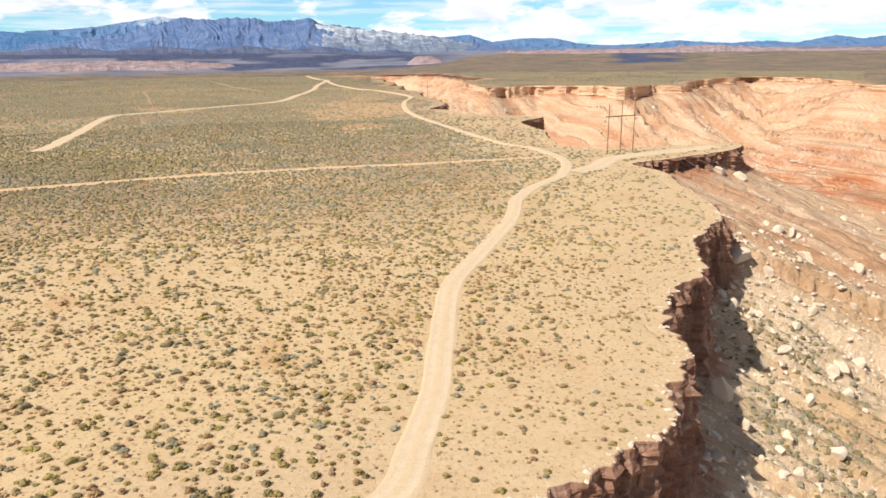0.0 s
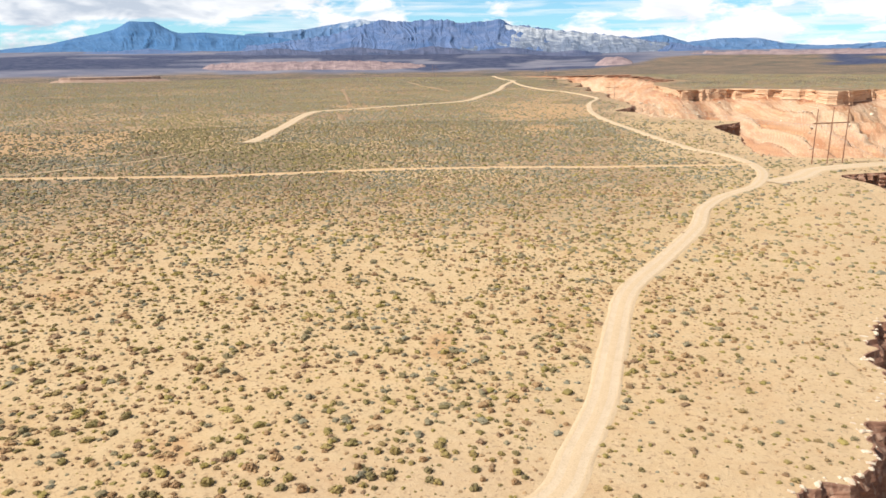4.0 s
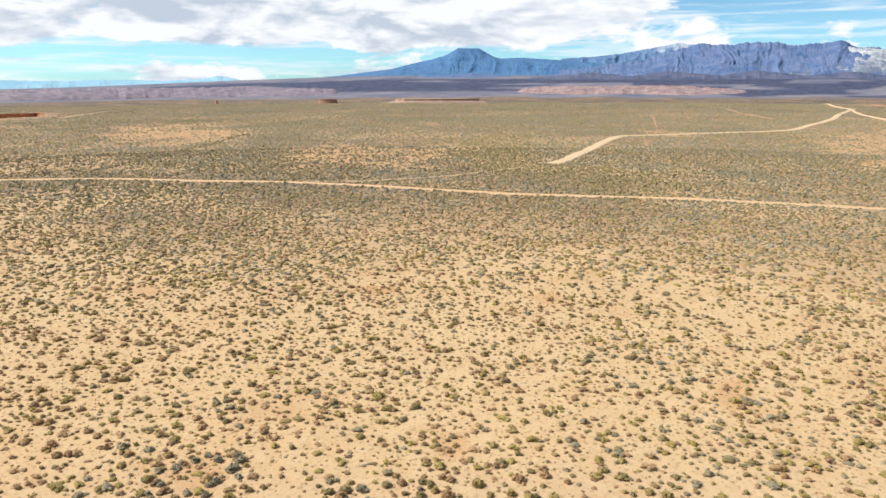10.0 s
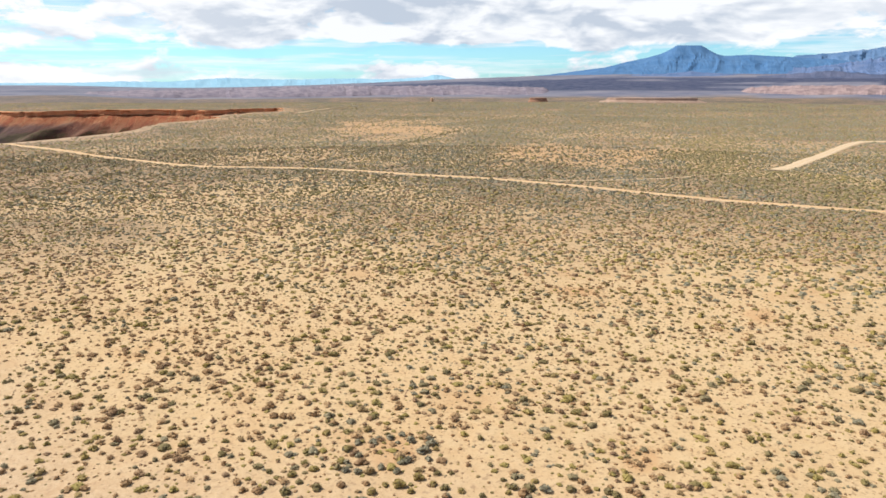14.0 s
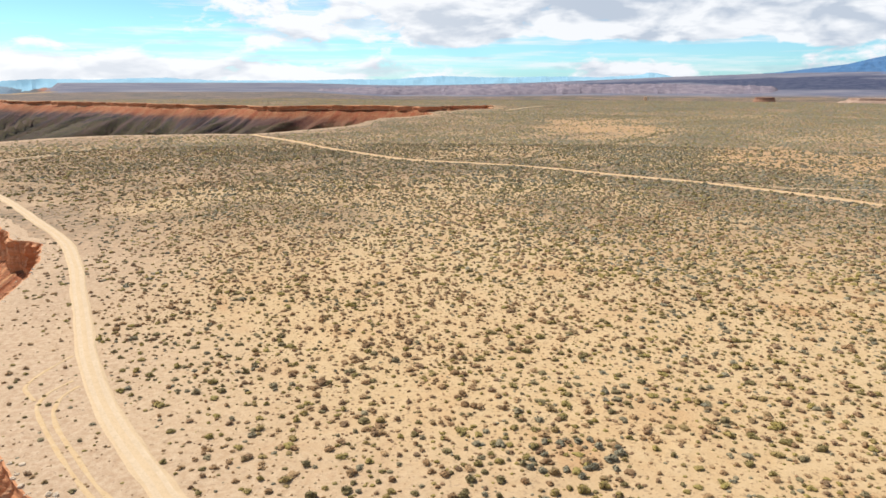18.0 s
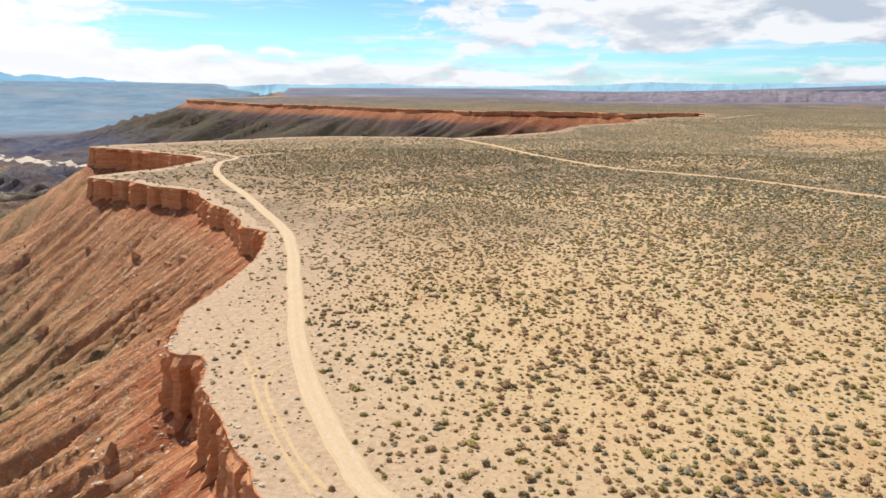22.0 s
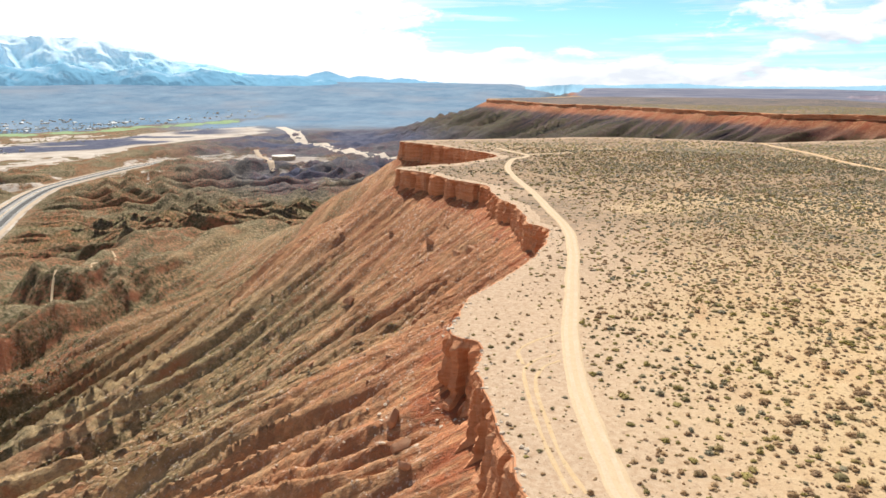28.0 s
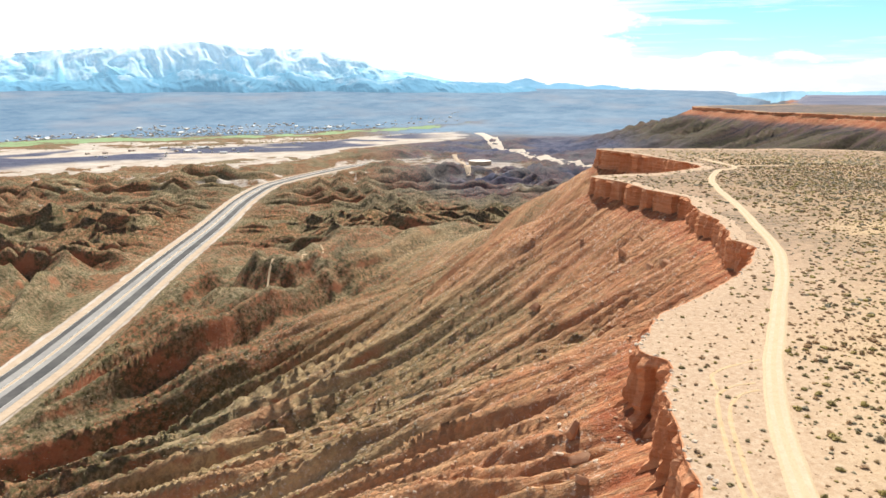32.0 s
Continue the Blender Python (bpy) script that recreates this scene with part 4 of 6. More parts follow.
    # the flank's painted shade eases to the right, where the mesa is sunlit
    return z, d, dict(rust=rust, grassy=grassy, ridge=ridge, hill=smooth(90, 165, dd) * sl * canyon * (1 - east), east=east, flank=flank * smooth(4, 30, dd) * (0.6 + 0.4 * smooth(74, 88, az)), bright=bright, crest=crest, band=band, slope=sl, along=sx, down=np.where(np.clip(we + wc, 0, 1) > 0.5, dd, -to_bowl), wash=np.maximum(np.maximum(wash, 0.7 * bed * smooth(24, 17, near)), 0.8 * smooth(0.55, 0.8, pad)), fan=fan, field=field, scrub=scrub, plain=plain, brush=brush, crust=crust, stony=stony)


# ---- ground: one sheet, finest where it is seen from near ----
def build_ground():
    az = np.concatenate([np.arange(-180, -36, 3.0), np.arange(-36, -6, 0.2), np.arange(-6, 78, 0.5), np.arange(78, 160, 0.2), np.arange(160, 180.1, 2.0)])
    rad = np.concatenate([np.linspace(0.01, 40, 15), np.exp(np.arange(math.log(43), math.log(600), 0.0062)), np.exp(np.arange(math.log(600), math.log(1120), 0.004)), np.exp(np.arange(math.log(1120), math.log(2100), 0.008)), np.exp(np.arange(math.log(2100), math.log(4860), 0.018))])
    A, R = np.meshgrid(np.radians(az), rad)
    x, y = (-np.sin(A) * R).ravel(), (np.cos(A) * R).ravel()
    z, d, at = terrain(x, y, True)
    f = grid_faces(len(rad), len(az))
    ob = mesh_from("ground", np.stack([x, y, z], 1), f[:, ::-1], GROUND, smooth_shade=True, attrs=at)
    return tagged(ob, "sandy desert mesa top falling to eroded red slopes", "ground", kind="structure")


build_ground()


# ---- bare cliff walls below the rims ----
def build_cliff(name, i0, i1, label, mat, steps=1, crumbly=0.4):
    ids = np.arange(i0, i1, steps)
    r = np.hypot(chain[ids, 0], chain[ids, 1])
    w = WALL[ids]
    zt = mesa_height(chain[ids, 0], chain[ids, 1]) + 0.02 + 0.0004 * r
    rows = 36
    V, S = [], []
    o, s = OUT[ids], arc[ids]
    for k in range(4):                                 # cap that runs back over the ground
        back = (1 - k / 3) * (1.8 + 0.017 * r) + 0.2
        px, py = chain[ids, 0] - o[:, 0] * back, chain[ids, 1] - o[:, 1] * back
        V.append(np.column_stack([px, py, mesa_height(px, py) + (0.02 + 0.0004 * r) * (k / 1.5 - 0.6 if k < 2 else 1.0)]))
    grow = np.minimum(1.0 + r * 0.0016, 2.6)
    for k in range(rows):
        q = k / (rows - 1)
        dep = q * (w + 2.0)
        flute = (np.floor(vnoise(s / (2.2 * grow), s * 0 + 1.7, 3) * 5) / 4 - 0.5 + 0.35 * (ridged(s / (1.3 * grow), dep / 12, 2, 0.5, 4) - 0.5)) * 1.2 * grow
        butt = (fbm(s / (11 * grow), dep / 30, 2, 0.5, 8) - 0.5) * 3.0 * grow
        shelf = (vnoise(dep / 1.1, s / 25, 5) - 0.5) * 0.55 + (vnoise(dep / 0.45, s / 4, 6) - 0.5) * 0.3
        crumb = (fbm(s / 2.1 + 3 * q, dep / 1.6, 4, 0.62, 14) - 0.5) * 2.5 * grow * crumbly
        off = crumb * smooth(0, 0.1, q) + (flute + butt) * smooth(0, 0.12, q) * 0.8 + shelf * smooth(0, 0.08, q) + dep * 0.10 + 1.3 * smooth(0.8, 1.0, q)
        hollow = smooth(0.57, 0.64, fbm(s / (7 * grow), s * 0 + 2, 3, 0.5, 17)) * np.minimum(0.5 + 0.009 * r, 3.4)
        off = off - hollow * smooth(0.08, 0.22, q) * (1 - 0.5 * smooth(0.75, 1.0, q))
        zz = zt - dep - 0.1 * (k > 0)
        V.append(np.column_stack([chain[ids, 0] + o[:, 0] * off, chain[ids, 1] + o[:, 1] * off, zz]))
    n = len(ids)
    f = grid_faces(rows + 4, n)
    slots = np.where(np.arange(len(f)) // (n - 1) < 3, 1, 0)
    zero = np.zeros(n * (rows + 4))
    ob = mesh_from(name, np.vstack(V), f if side > 0 else f[:, ::-1], [mat, GROUND], slots=slots,
                   attrs=dict(rust=zero, grassy=zero, ridge=zero, hill=zero, east=zero, flank=zero, bright=zero, crest=zero, band=zero, slope=zero, along=zero, down=zero, wash=zero, fan=zero, field=zero, scrub=np.tile(smooth(300, 900, r) * 0.8, rows + 4), plain=zero, brush=zero, crust=np.tile((1 - smooth(500, 900, r)) * (0.25 + 0.75 * smooth(10, -40, chain[ids, 0])), rows + 4), stony=zero))
    return tagged(ob, label, "cliff", kind="structure")


def rim_index(p):
    return int(np.argmin(np.hypot(chain[:, 0] - p[0], chain[:, 1] - p[1])))


cut_1, cut_2, cut_3, cut_4, cut_5 = (rim_index(p) for p in ((50, 828), (66, 171), (-45, 0), (-300, -119), (-960, 400)))
build_cliff("cliff_canyon_far", rim_index((1050, 560)), cut_1 + 60, "orange canyon wall with a pale caprock ledge", PALE_ROCK)
build_cliff("cliff_canyon_near", cut_1 + 59, cut_2 + 1, "low rocky canyon edge below the mesa", SHADED_RED_ROCK, crumbly=1.1)
build_cliff("cliff_east", cut_2, cut_3 + 1, "crumbling shaded cliff below the mesa rim", SHADED_RED_ROCK, crumbly=1.0)
build_cliff("cliff_west", cut_3, cut_4 + 1, "fluted orange-red cliff below the track", ROCK)
build_cliff("cliff_west_points", cut_4, cut_5 + 1, "orange-red cliff of a mesa point", ROCK)

build_cliff("cliff_far_west", cut_5, rim_index((-2500, -420)), "thin red caprock on a distant mesa", ROCK)


# ---- tracks ----
def build_track(name, line, width, label, ruts=True):
    n = len(line)
    s = np.concatenate([[0], np.cumsum(np.hypot(*np.diff(line, axis=0).T))])
    tg = np.gradient(line, axis=0)
    tg /= np.linalg.norm(tg, axis=1)[:, None]
    nr = np.stack([-tg[:, 1], tg[:, 0]], 1)
    prof = [(-0.56, -0.05), (-0.44, 0.02), (-0.36, 0.0), (-0.22, -0.02), (-0.13, 0.015), (0.13, 0.015), (0.22, -0.02), (0.36, 0.0), (0.44, 0.02), (0.56, -0.05)]
    V = []
    r = np.hypot(line[:, 0], line[:, 1])
    if name in ("track_strip", "bare_patch", "track_side", "track_west", "track_faint"):
        width = width * (0.1 + 0.9 * smooth(0, 0.3, s / s[-1]) * smooth(1.0, 0.7, s / s[-1])) * (0.6 + 0.8 * vnoise(s / 7, s * 0))
    for u, h in prof:
        wob = (fbm(s / 6, s * 0 + u * 9, 3, 0.5, 15) - 0.5) * 0.35 * abs(u) * 2
        p = line + nr * (u * width * (1 + wob) + (fbm(s / 30, s * 0, 2, 0.5, 6) - 0.5)[:, None].T[0] * 0.8)[:, None]
        lift = 0.035 + 0.0007 * r
        V.append(np.column_stack([p, mesa_height(p[:, 0], p[:, 1]) + h + (lift if abs(u) < 0.5 else 0.0)]))
    f = grid_faces(len(prof), n)
    band = np.arange(len(f)) // (n - 1)
    slots = np.where((band == 0) | (band == 8) | (band == 4) | (band == 1) | (band == 7), 1, 0)
    ob = mesh_from(name, np.vstack(V), f[:, ::-1], [ORANGE_SAND if name == "track_cross" else DULL_SAND if name in ("track_faint", "track_strip", "track_side", "track_spur", "bare_patch") else TRACK, DULL_SAND if name in ("track_strip", "track_side", "bare_patch") else TRACK_EDGE], slots=slots, smooth_shade=True)
    return tagged(ob, label, "dirt track", kind="structure")


TRACK_NAMES = dict(near="track_mesa", rim="track_rim", cross="track_cross", loop="track_loop", faint="track_faint", pad="track_turnout", short="track_spur", strip="track_strip", scar="bare_patch", side="track_side", west="track_west")
TRACK_LABELS = dict(near="pale two-rut dirt track across the mesa", rim="pale two-rut dirt track along the cliff edge", cross="narrow straight sandy track through the scrub",
                    loop="wide bare dirt road curving through scrub", faint="faint narrow track through the scrub", pad="bare sandy turnout on the canyon rim", short="pale bare spur of track on the mesa", strip="straight bare strip through the scrub", scar="pale bare patch beside the dirt road", side="faint pale track through far scrub", west="thin pale track near the far rim")
for key, line in LINES.items():
    build_track(TRACK_NAMES[key], line, TRACKS[key][1], TRACK_LABELS[key])


# ---- highway in the valley ----
def strip(name, line, u0, u1, z, mat, parent=None, a=0, b=None, segs=1):
    line = line[a:b]
    tg = np.gradient(line, axis=0)
    tg /= np.linalg.norm(tg, axis=1)[:, None]
    nr = np.stack([-tg[:, 1], tg[:, 0]], 1)
    us = np.linspace(u0, u1, segs + 1)
    V = [np.column_stack([line + nr * u, np.full(len(line), z)]) for u in us]
    return mesh_from(name, np.vstack(V), grid_faces(segs + 1, len(line))[:, ::-1], mat, parent)


highway = tagged(strip("highway", HIGHWAY, -12, 12, ROAD_Z, ASPHALT), "dark asphalt highway with pale worn lanes in the valley", "road", kind="structure")
strip("shoulder", HIGHWAY, -17, -12, ROAD_Z - 0.05, SHOULDER, highway)
strip("shoulder", HIGHWAY, 12, 17, ROAD_Z - 0.05, SHOULDER, highway)
strip("median", HIGHWAY, 0.9, 2.7, ROAD_Z + 0.05, SHOULDER, highway)
for u0, u1 in ((3.2, 7.8), (-2.8, 0.6), (-12.0, -9.4)):
    strip("worn_lane", HIGHWAY, u0, u1, ROAD_Z + 0.03, LANE_WEAR, highway)
for u in (-9.3, 0.75, 2.9, 11.6):
    strip("edge_line", HIGHWAY, u - 0.12, u + 0.12, ROAD_Z + 0.06, PAINT, highway)


# ---- distance: ranges and bluffs on the horizon ----
def build_range(name, crest, r_foot, r_crest, mat, label, rough=0.05, relief=0.5, step=0.12, rows=34, seed=0, steep=1.4, soft=False, grain=190):
    """A range whose crest rises to the listed (azimuth, elevation) as seen from the mesa."""
    c = np.array(sorted(crest))
    az = np.arange(c[0, 0], c[-1, 0], step)
    el = np.interp(az, c[:, 0], c[:, 1])
    zc = EYE[2] + r_crest * np.tan(np.radians(el))
    jag = (ridged(az * 1.6, az * 0, 4, 0.6, seed) - 0.62) * rough * 2.6 * r_crest * 0.01745
    ends = smooth(0, 1.5, az - az[0]) * smooth(0, 1.5, az[-1] - az)
    rf = r_foot + min(260, (r_crest - r_foot) * 0.8) * (fbm(az * 0.22, az * 0, 2, 0.4, seed + 9) - 0.5)
    zf = terrain(-np.sin(np.radians(az)) * rf, np.cos(np.radians(az)) * rf)[0] - 6
    zc = np.maximum(zc, zf + 3) * ends + (zf - 12) * (1 - ends)
    H = zc - zf
    low = np.convolve(np.pad(H, 30, "edge"), np.ones(61) / 61, "valid")    # lower slopes forget the single peaks
    V = []
    tall = max(40.0, float(np.percentile(H, 85)))
    for k in range(rows + 1):
        q = k / (rows - 1)
        qq = min(q, 1.0)
        mixh = low * (1 - qq ** 3) + H * qq ** 3
        z = zf + mixh * qq ** steep + jag * qq ** 5 * ends
        # spurs and gullies stand out towards the plain and wander as they come down
        u, w = az * r_crest * 0.01745, np.full(len(az), qq * tall)
        u2 = u + (fbm(u / (grain * 1.5), w / (grain * 1.2), 3, 0.5, seed + 3) - 0.5) * grain * 1.6
        w2 = w + (fbm(u / (grain * 1.5) + 50, w / (grain * 1.2), 3, 0.5, seed + 4) - 0.5) * grain
        rg = ridged(u2 / grain, w2 / (grain * 1.35), 5, 0.55, seed + 5)
        rr = rf + (r_crest - rf) * qq - (rg - 0.5) * relief * 1.7 * grain * qq ** 0.4 * (1 - qq ** 6) + (150 if q > 1 else 0)
        z = z + (rg - 0.55) * relief * tall * 0.30 * qq * (1 - qq) ** 0.7
        if q > 1:
            z = zf - 40
        V.append(np.column_stack([-np.sin(np.radians(az)) * rr, np.cos(np.radians(az)) * rr, z - (1 - qq) ** 8 * 25]))
    ob = mesh_from(name, np.vstack(V), grid_faces(rows + 1, len(az)), mat, smooth_shade=soft)
    return tagged(ob, label, "mountains", kind="structure")


NEAR_RANGE = [(31, 0.75), (29.4, 0.91), (26.6, 1.2), (24.9, 1.43), (23.0, 1.66), (21.4, 2.13), (20.3, 2.44), (19.5, 2.64), (18.7, 2.84), (17.4, 2.61), (16.0, 2.74), (14.4, 2.82), (12.9, 2.54), (11.5, 2.67),
              (10.0, 2.74), (9.2, 2.38), (7.8, 2.21), (6.1, 2.0), (3.5, 1.73), (0.9, 1.42), (-1.7, 1.06), (-4.3, 0.7), (-7, 0.5)]
BLUE_RANGE = [(-45, 0.9), (-38, 0.7), (-30.9, 0.96), (-29.7, 0.81), (-28.0, 1.06), (-25.6, 0.58), (-23.8, 0.76), (-21.2, 0.65), (-17.7, 0.86), (-14.5, 0.62), (-12.0, 0.61), (-10.3, 0.79), (-8.6, 1.15), (-6.5, 1.17),
              (-3.9, 0.95), (-2.2, 1.47), (0.4, 1.25), (3.5, 1.52), (8.6, 2.13), (19.9, 2.72), (20.6, 2.86), (21.3, 2.7), (23.5, 2.34), (25.0, 2.11), (27.2, 1.91), (30.6, 1.75)]
PEAK_RANGE = [(24, 1.3), (28, 1.6), (30.0, 1.75), (32.1, 1.9), (33.8, 1.85), (34.3, 1.98), (34.9, 2.3), (35.4, 2.6), (37.1, 2.64), (37.6, 2.32), (38.2, 2.04), (39.1, 1.8), (40.3, 1.56), (42.3, 1.08), (44.6, 0.8), (46.4, 0.57), (49.6, 0.31), (53, 0.0)]
PALE_HILLS = [(43, 0.05), (45.4, 0.11), (48.9, 0.17), (53.4, 0.22), (54.2, 0.4), (55.1, 0.61), (56.4, 0.36), (59.0, 0.24), (62.9, 0.29), (67.0, 0.21), (71.0, 0.34), (74.8, 0.07), (78.4, 0.08), (81.7, -0.02),
              (88.3, -0.02), (91.6, 0.19), (94.0, 0.14), (96.3, 0.01), (99.7, 0.12), (102.6, -0.1), (106, -0.1), (110, -0.2)]
SNOW_RANGE = [(106, -0.1), (108.2, 0.14), (110.7, 0.26), (113.2, 0.55), (114.0, 0.43), (115.8, 0.72), (117.1, 0.55), (118.8, 1.06), (120.3, 0.67), (121.4, 0.72), (124.5, 0.75), (127.2, 1.43), (129.4, 1.64), (130.7, 2.14),
              (132.4, 2.51), (134.5, 3.03), (136.7, 3.21), (139.2, 3.14), (141.6, 3.42), (144.0, 3.57), (146.7, 3.3), (149.3, 3.08), (152.9, 2.76), (156.2, 2.4), (162, 1.8), (170, 1.0)]
PINK_BLUFF = [(-1, -0.3), (0.0, -0.02), (1.8, 0.04), (3.5, -0.3), (11.3, -0.5), (14.6, -0.7), (15.5, -0.40), (19.8, -0.12), (22.1, -0.05), (27.5, -0.1), (31, -0.15), (33.5, -0.5), (36.8, -0.5), (45.4, -0.27), (54.3, -0.12), (62.9, -0.13), (71.1, -0.3), (78.4, -0.42), (82, -0.6)]
PINK_BLUFF_LOW = [(p, q - 0.14) for p, q in PINK_BLUFF]
FRONT_HILLS = [(30, 0.3), (33, 0.55), (36, 0.75), (38, 0.6), (41, 0.5), (45, 0.25), (50, 0.05), (54, -0.05)]
EAST_BUTTE = [(-36, 0.25), (-28, 0.2), (-24, 0.3), (-21, 0.48), (-18, 0.5), (-16.5, 0.3), (-10, 0.3), (-3, 0.2)]

PURPLE = mountain_material("hazy_purple_mountain", (0.058, 0.11, 0.25), (0.135, 0.18, 0.325), 285, 360, 0.4, air=0.04)
BLUE = mountain_material("hazy_blue_mountain", (0.055, 0.125, 0.27), (0.11, 0.185, 0.34), 215, 285, 0.6, air=0.06)
PEAK_BLUE = mountain_material("hazy_deep_blue_mountain", (0.038, 0.115, 0.275), (0.075, 0.165, 0.335), 420, 500, 0.3, air=0.06)
DARK_HILL = mountain_material("hazy_dark_hill", (0.055, 0.075, 0.15), (0.12, 0.13, 0.21), 420, 500, 0.3, air=0.02)
PALE_BLUE = mountain_material("hazy_pale_hill", (0.19, 0.36, 0.50), (0.25, 0.42, 0.55), 400, 500, 0.2, air=0.16)
SNOWY = mountain_material("hazy_snowy_mountain", (0.14, 0.36, 0.50), (0.22, 0.45, 0.57), 90, 260, 0.85, 0.007, air=0.34)
SHOULDER_ROCK = mountain_material("hazy_snowy_shoulder", (0.10, 0.13, 0.20), (0.19, 0.22, 0.30), 95, 220, 0.5, 0.014, air=0.035)
FOOT = mountain_material("hazy_foothill", (0.05, 0.19, 0.33), (0.10, 0.27, 0.41), 100, 260, 0.7, 0.006, air=0.28)
MAUVE = mountain_material("mauve_bluff_rock", (0.16, 0.145, 0.20), (0.29, 0.25, 0.295), 900, 1000, 0.1, 0.03)
PINK = mountain_material("pink_bluff_rock", (0.21, 0.155, 0.175), (0.38, 0.29, 0.29), 900, 1000, 0.1, 0.03)
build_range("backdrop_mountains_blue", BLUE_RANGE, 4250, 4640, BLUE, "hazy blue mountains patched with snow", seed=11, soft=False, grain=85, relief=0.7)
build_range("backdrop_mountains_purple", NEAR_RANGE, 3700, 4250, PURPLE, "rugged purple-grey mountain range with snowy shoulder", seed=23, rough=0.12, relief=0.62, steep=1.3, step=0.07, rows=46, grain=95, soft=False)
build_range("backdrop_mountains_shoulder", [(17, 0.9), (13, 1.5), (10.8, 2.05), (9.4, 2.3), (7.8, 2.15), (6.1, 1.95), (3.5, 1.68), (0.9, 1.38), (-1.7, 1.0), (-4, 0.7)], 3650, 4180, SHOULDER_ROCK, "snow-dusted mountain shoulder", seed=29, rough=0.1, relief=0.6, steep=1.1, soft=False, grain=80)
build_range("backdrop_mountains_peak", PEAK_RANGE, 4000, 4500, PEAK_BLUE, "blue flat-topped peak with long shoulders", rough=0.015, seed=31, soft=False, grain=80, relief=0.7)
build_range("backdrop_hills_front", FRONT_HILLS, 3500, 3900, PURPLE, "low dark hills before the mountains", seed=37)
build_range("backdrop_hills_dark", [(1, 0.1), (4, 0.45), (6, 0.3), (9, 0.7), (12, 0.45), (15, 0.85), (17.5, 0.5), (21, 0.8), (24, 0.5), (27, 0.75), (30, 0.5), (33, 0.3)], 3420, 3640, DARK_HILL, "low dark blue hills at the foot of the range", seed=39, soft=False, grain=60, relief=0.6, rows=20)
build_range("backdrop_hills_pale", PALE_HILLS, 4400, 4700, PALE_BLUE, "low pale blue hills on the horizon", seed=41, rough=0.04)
WEST_PEAKS = mountain_material("hazy_blue_peak", (0.09, 0.24, 0.40), (0.14, 0.31, 0.47), 300, 400, 0.3, 0.012, air=0.22)
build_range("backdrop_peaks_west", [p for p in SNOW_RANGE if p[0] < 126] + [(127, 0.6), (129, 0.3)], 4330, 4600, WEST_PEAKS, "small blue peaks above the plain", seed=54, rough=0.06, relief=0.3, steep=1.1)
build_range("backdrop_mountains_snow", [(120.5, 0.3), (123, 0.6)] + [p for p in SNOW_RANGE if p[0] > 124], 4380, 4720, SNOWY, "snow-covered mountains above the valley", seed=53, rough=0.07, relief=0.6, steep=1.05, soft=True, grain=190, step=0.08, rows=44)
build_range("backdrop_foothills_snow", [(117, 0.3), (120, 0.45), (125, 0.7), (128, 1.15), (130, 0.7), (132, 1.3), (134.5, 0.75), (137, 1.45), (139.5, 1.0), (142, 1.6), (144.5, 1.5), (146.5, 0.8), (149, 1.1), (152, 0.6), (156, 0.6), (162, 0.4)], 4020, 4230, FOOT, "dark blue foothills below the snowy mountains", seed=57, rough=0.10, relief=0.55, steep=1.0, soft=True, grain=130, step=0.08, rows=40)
build_range("bluff_pink", [p for p in PINK_BLUFF_LOW if 14 < p[0] < 34], 2560, 2760, PINK, "pale pink eroded bluff across the plain", seed=61, rough=0.08, relief=0.5, rows=14, steep=0.75, grain=70)
build_range("bluff_mauve", [p for p in PINK_BLUFF_LOW if p[0] > 44], 2560, 2760, MAUVE, "long mauve eroded bluffs across the plain", seed=62, rough=0.08, relief=0.5, rows=14, steep=0.75, grain=80)
build_range("butte_tan", [p for p in PINK_BLUFF_LOW if p[0] < 4], 2560, 2700, PINK, "small tan butte on the plain", seed=63, rough=0.08, relief=0.5, rows=14, steep=0.75)
build_range("butte_red", EAST_BUTTE, 3300, 3500, PINK, "low tan and red buttes on the plain", seed=67, rough=0.12, rows=12, steep=0.7)


# ---- shrubs ----
def ico(sub):
    bm = bmesh.new()
    bmesh.ops.create_icosphere(bm, subdivisions=sub, radius=1.0)
    v = np.array([q.co[:] for q in bm.verts])
    f = np.array([[q.index for q in p.verts] for p in bm.faces])
    bm.free()
    return v, f


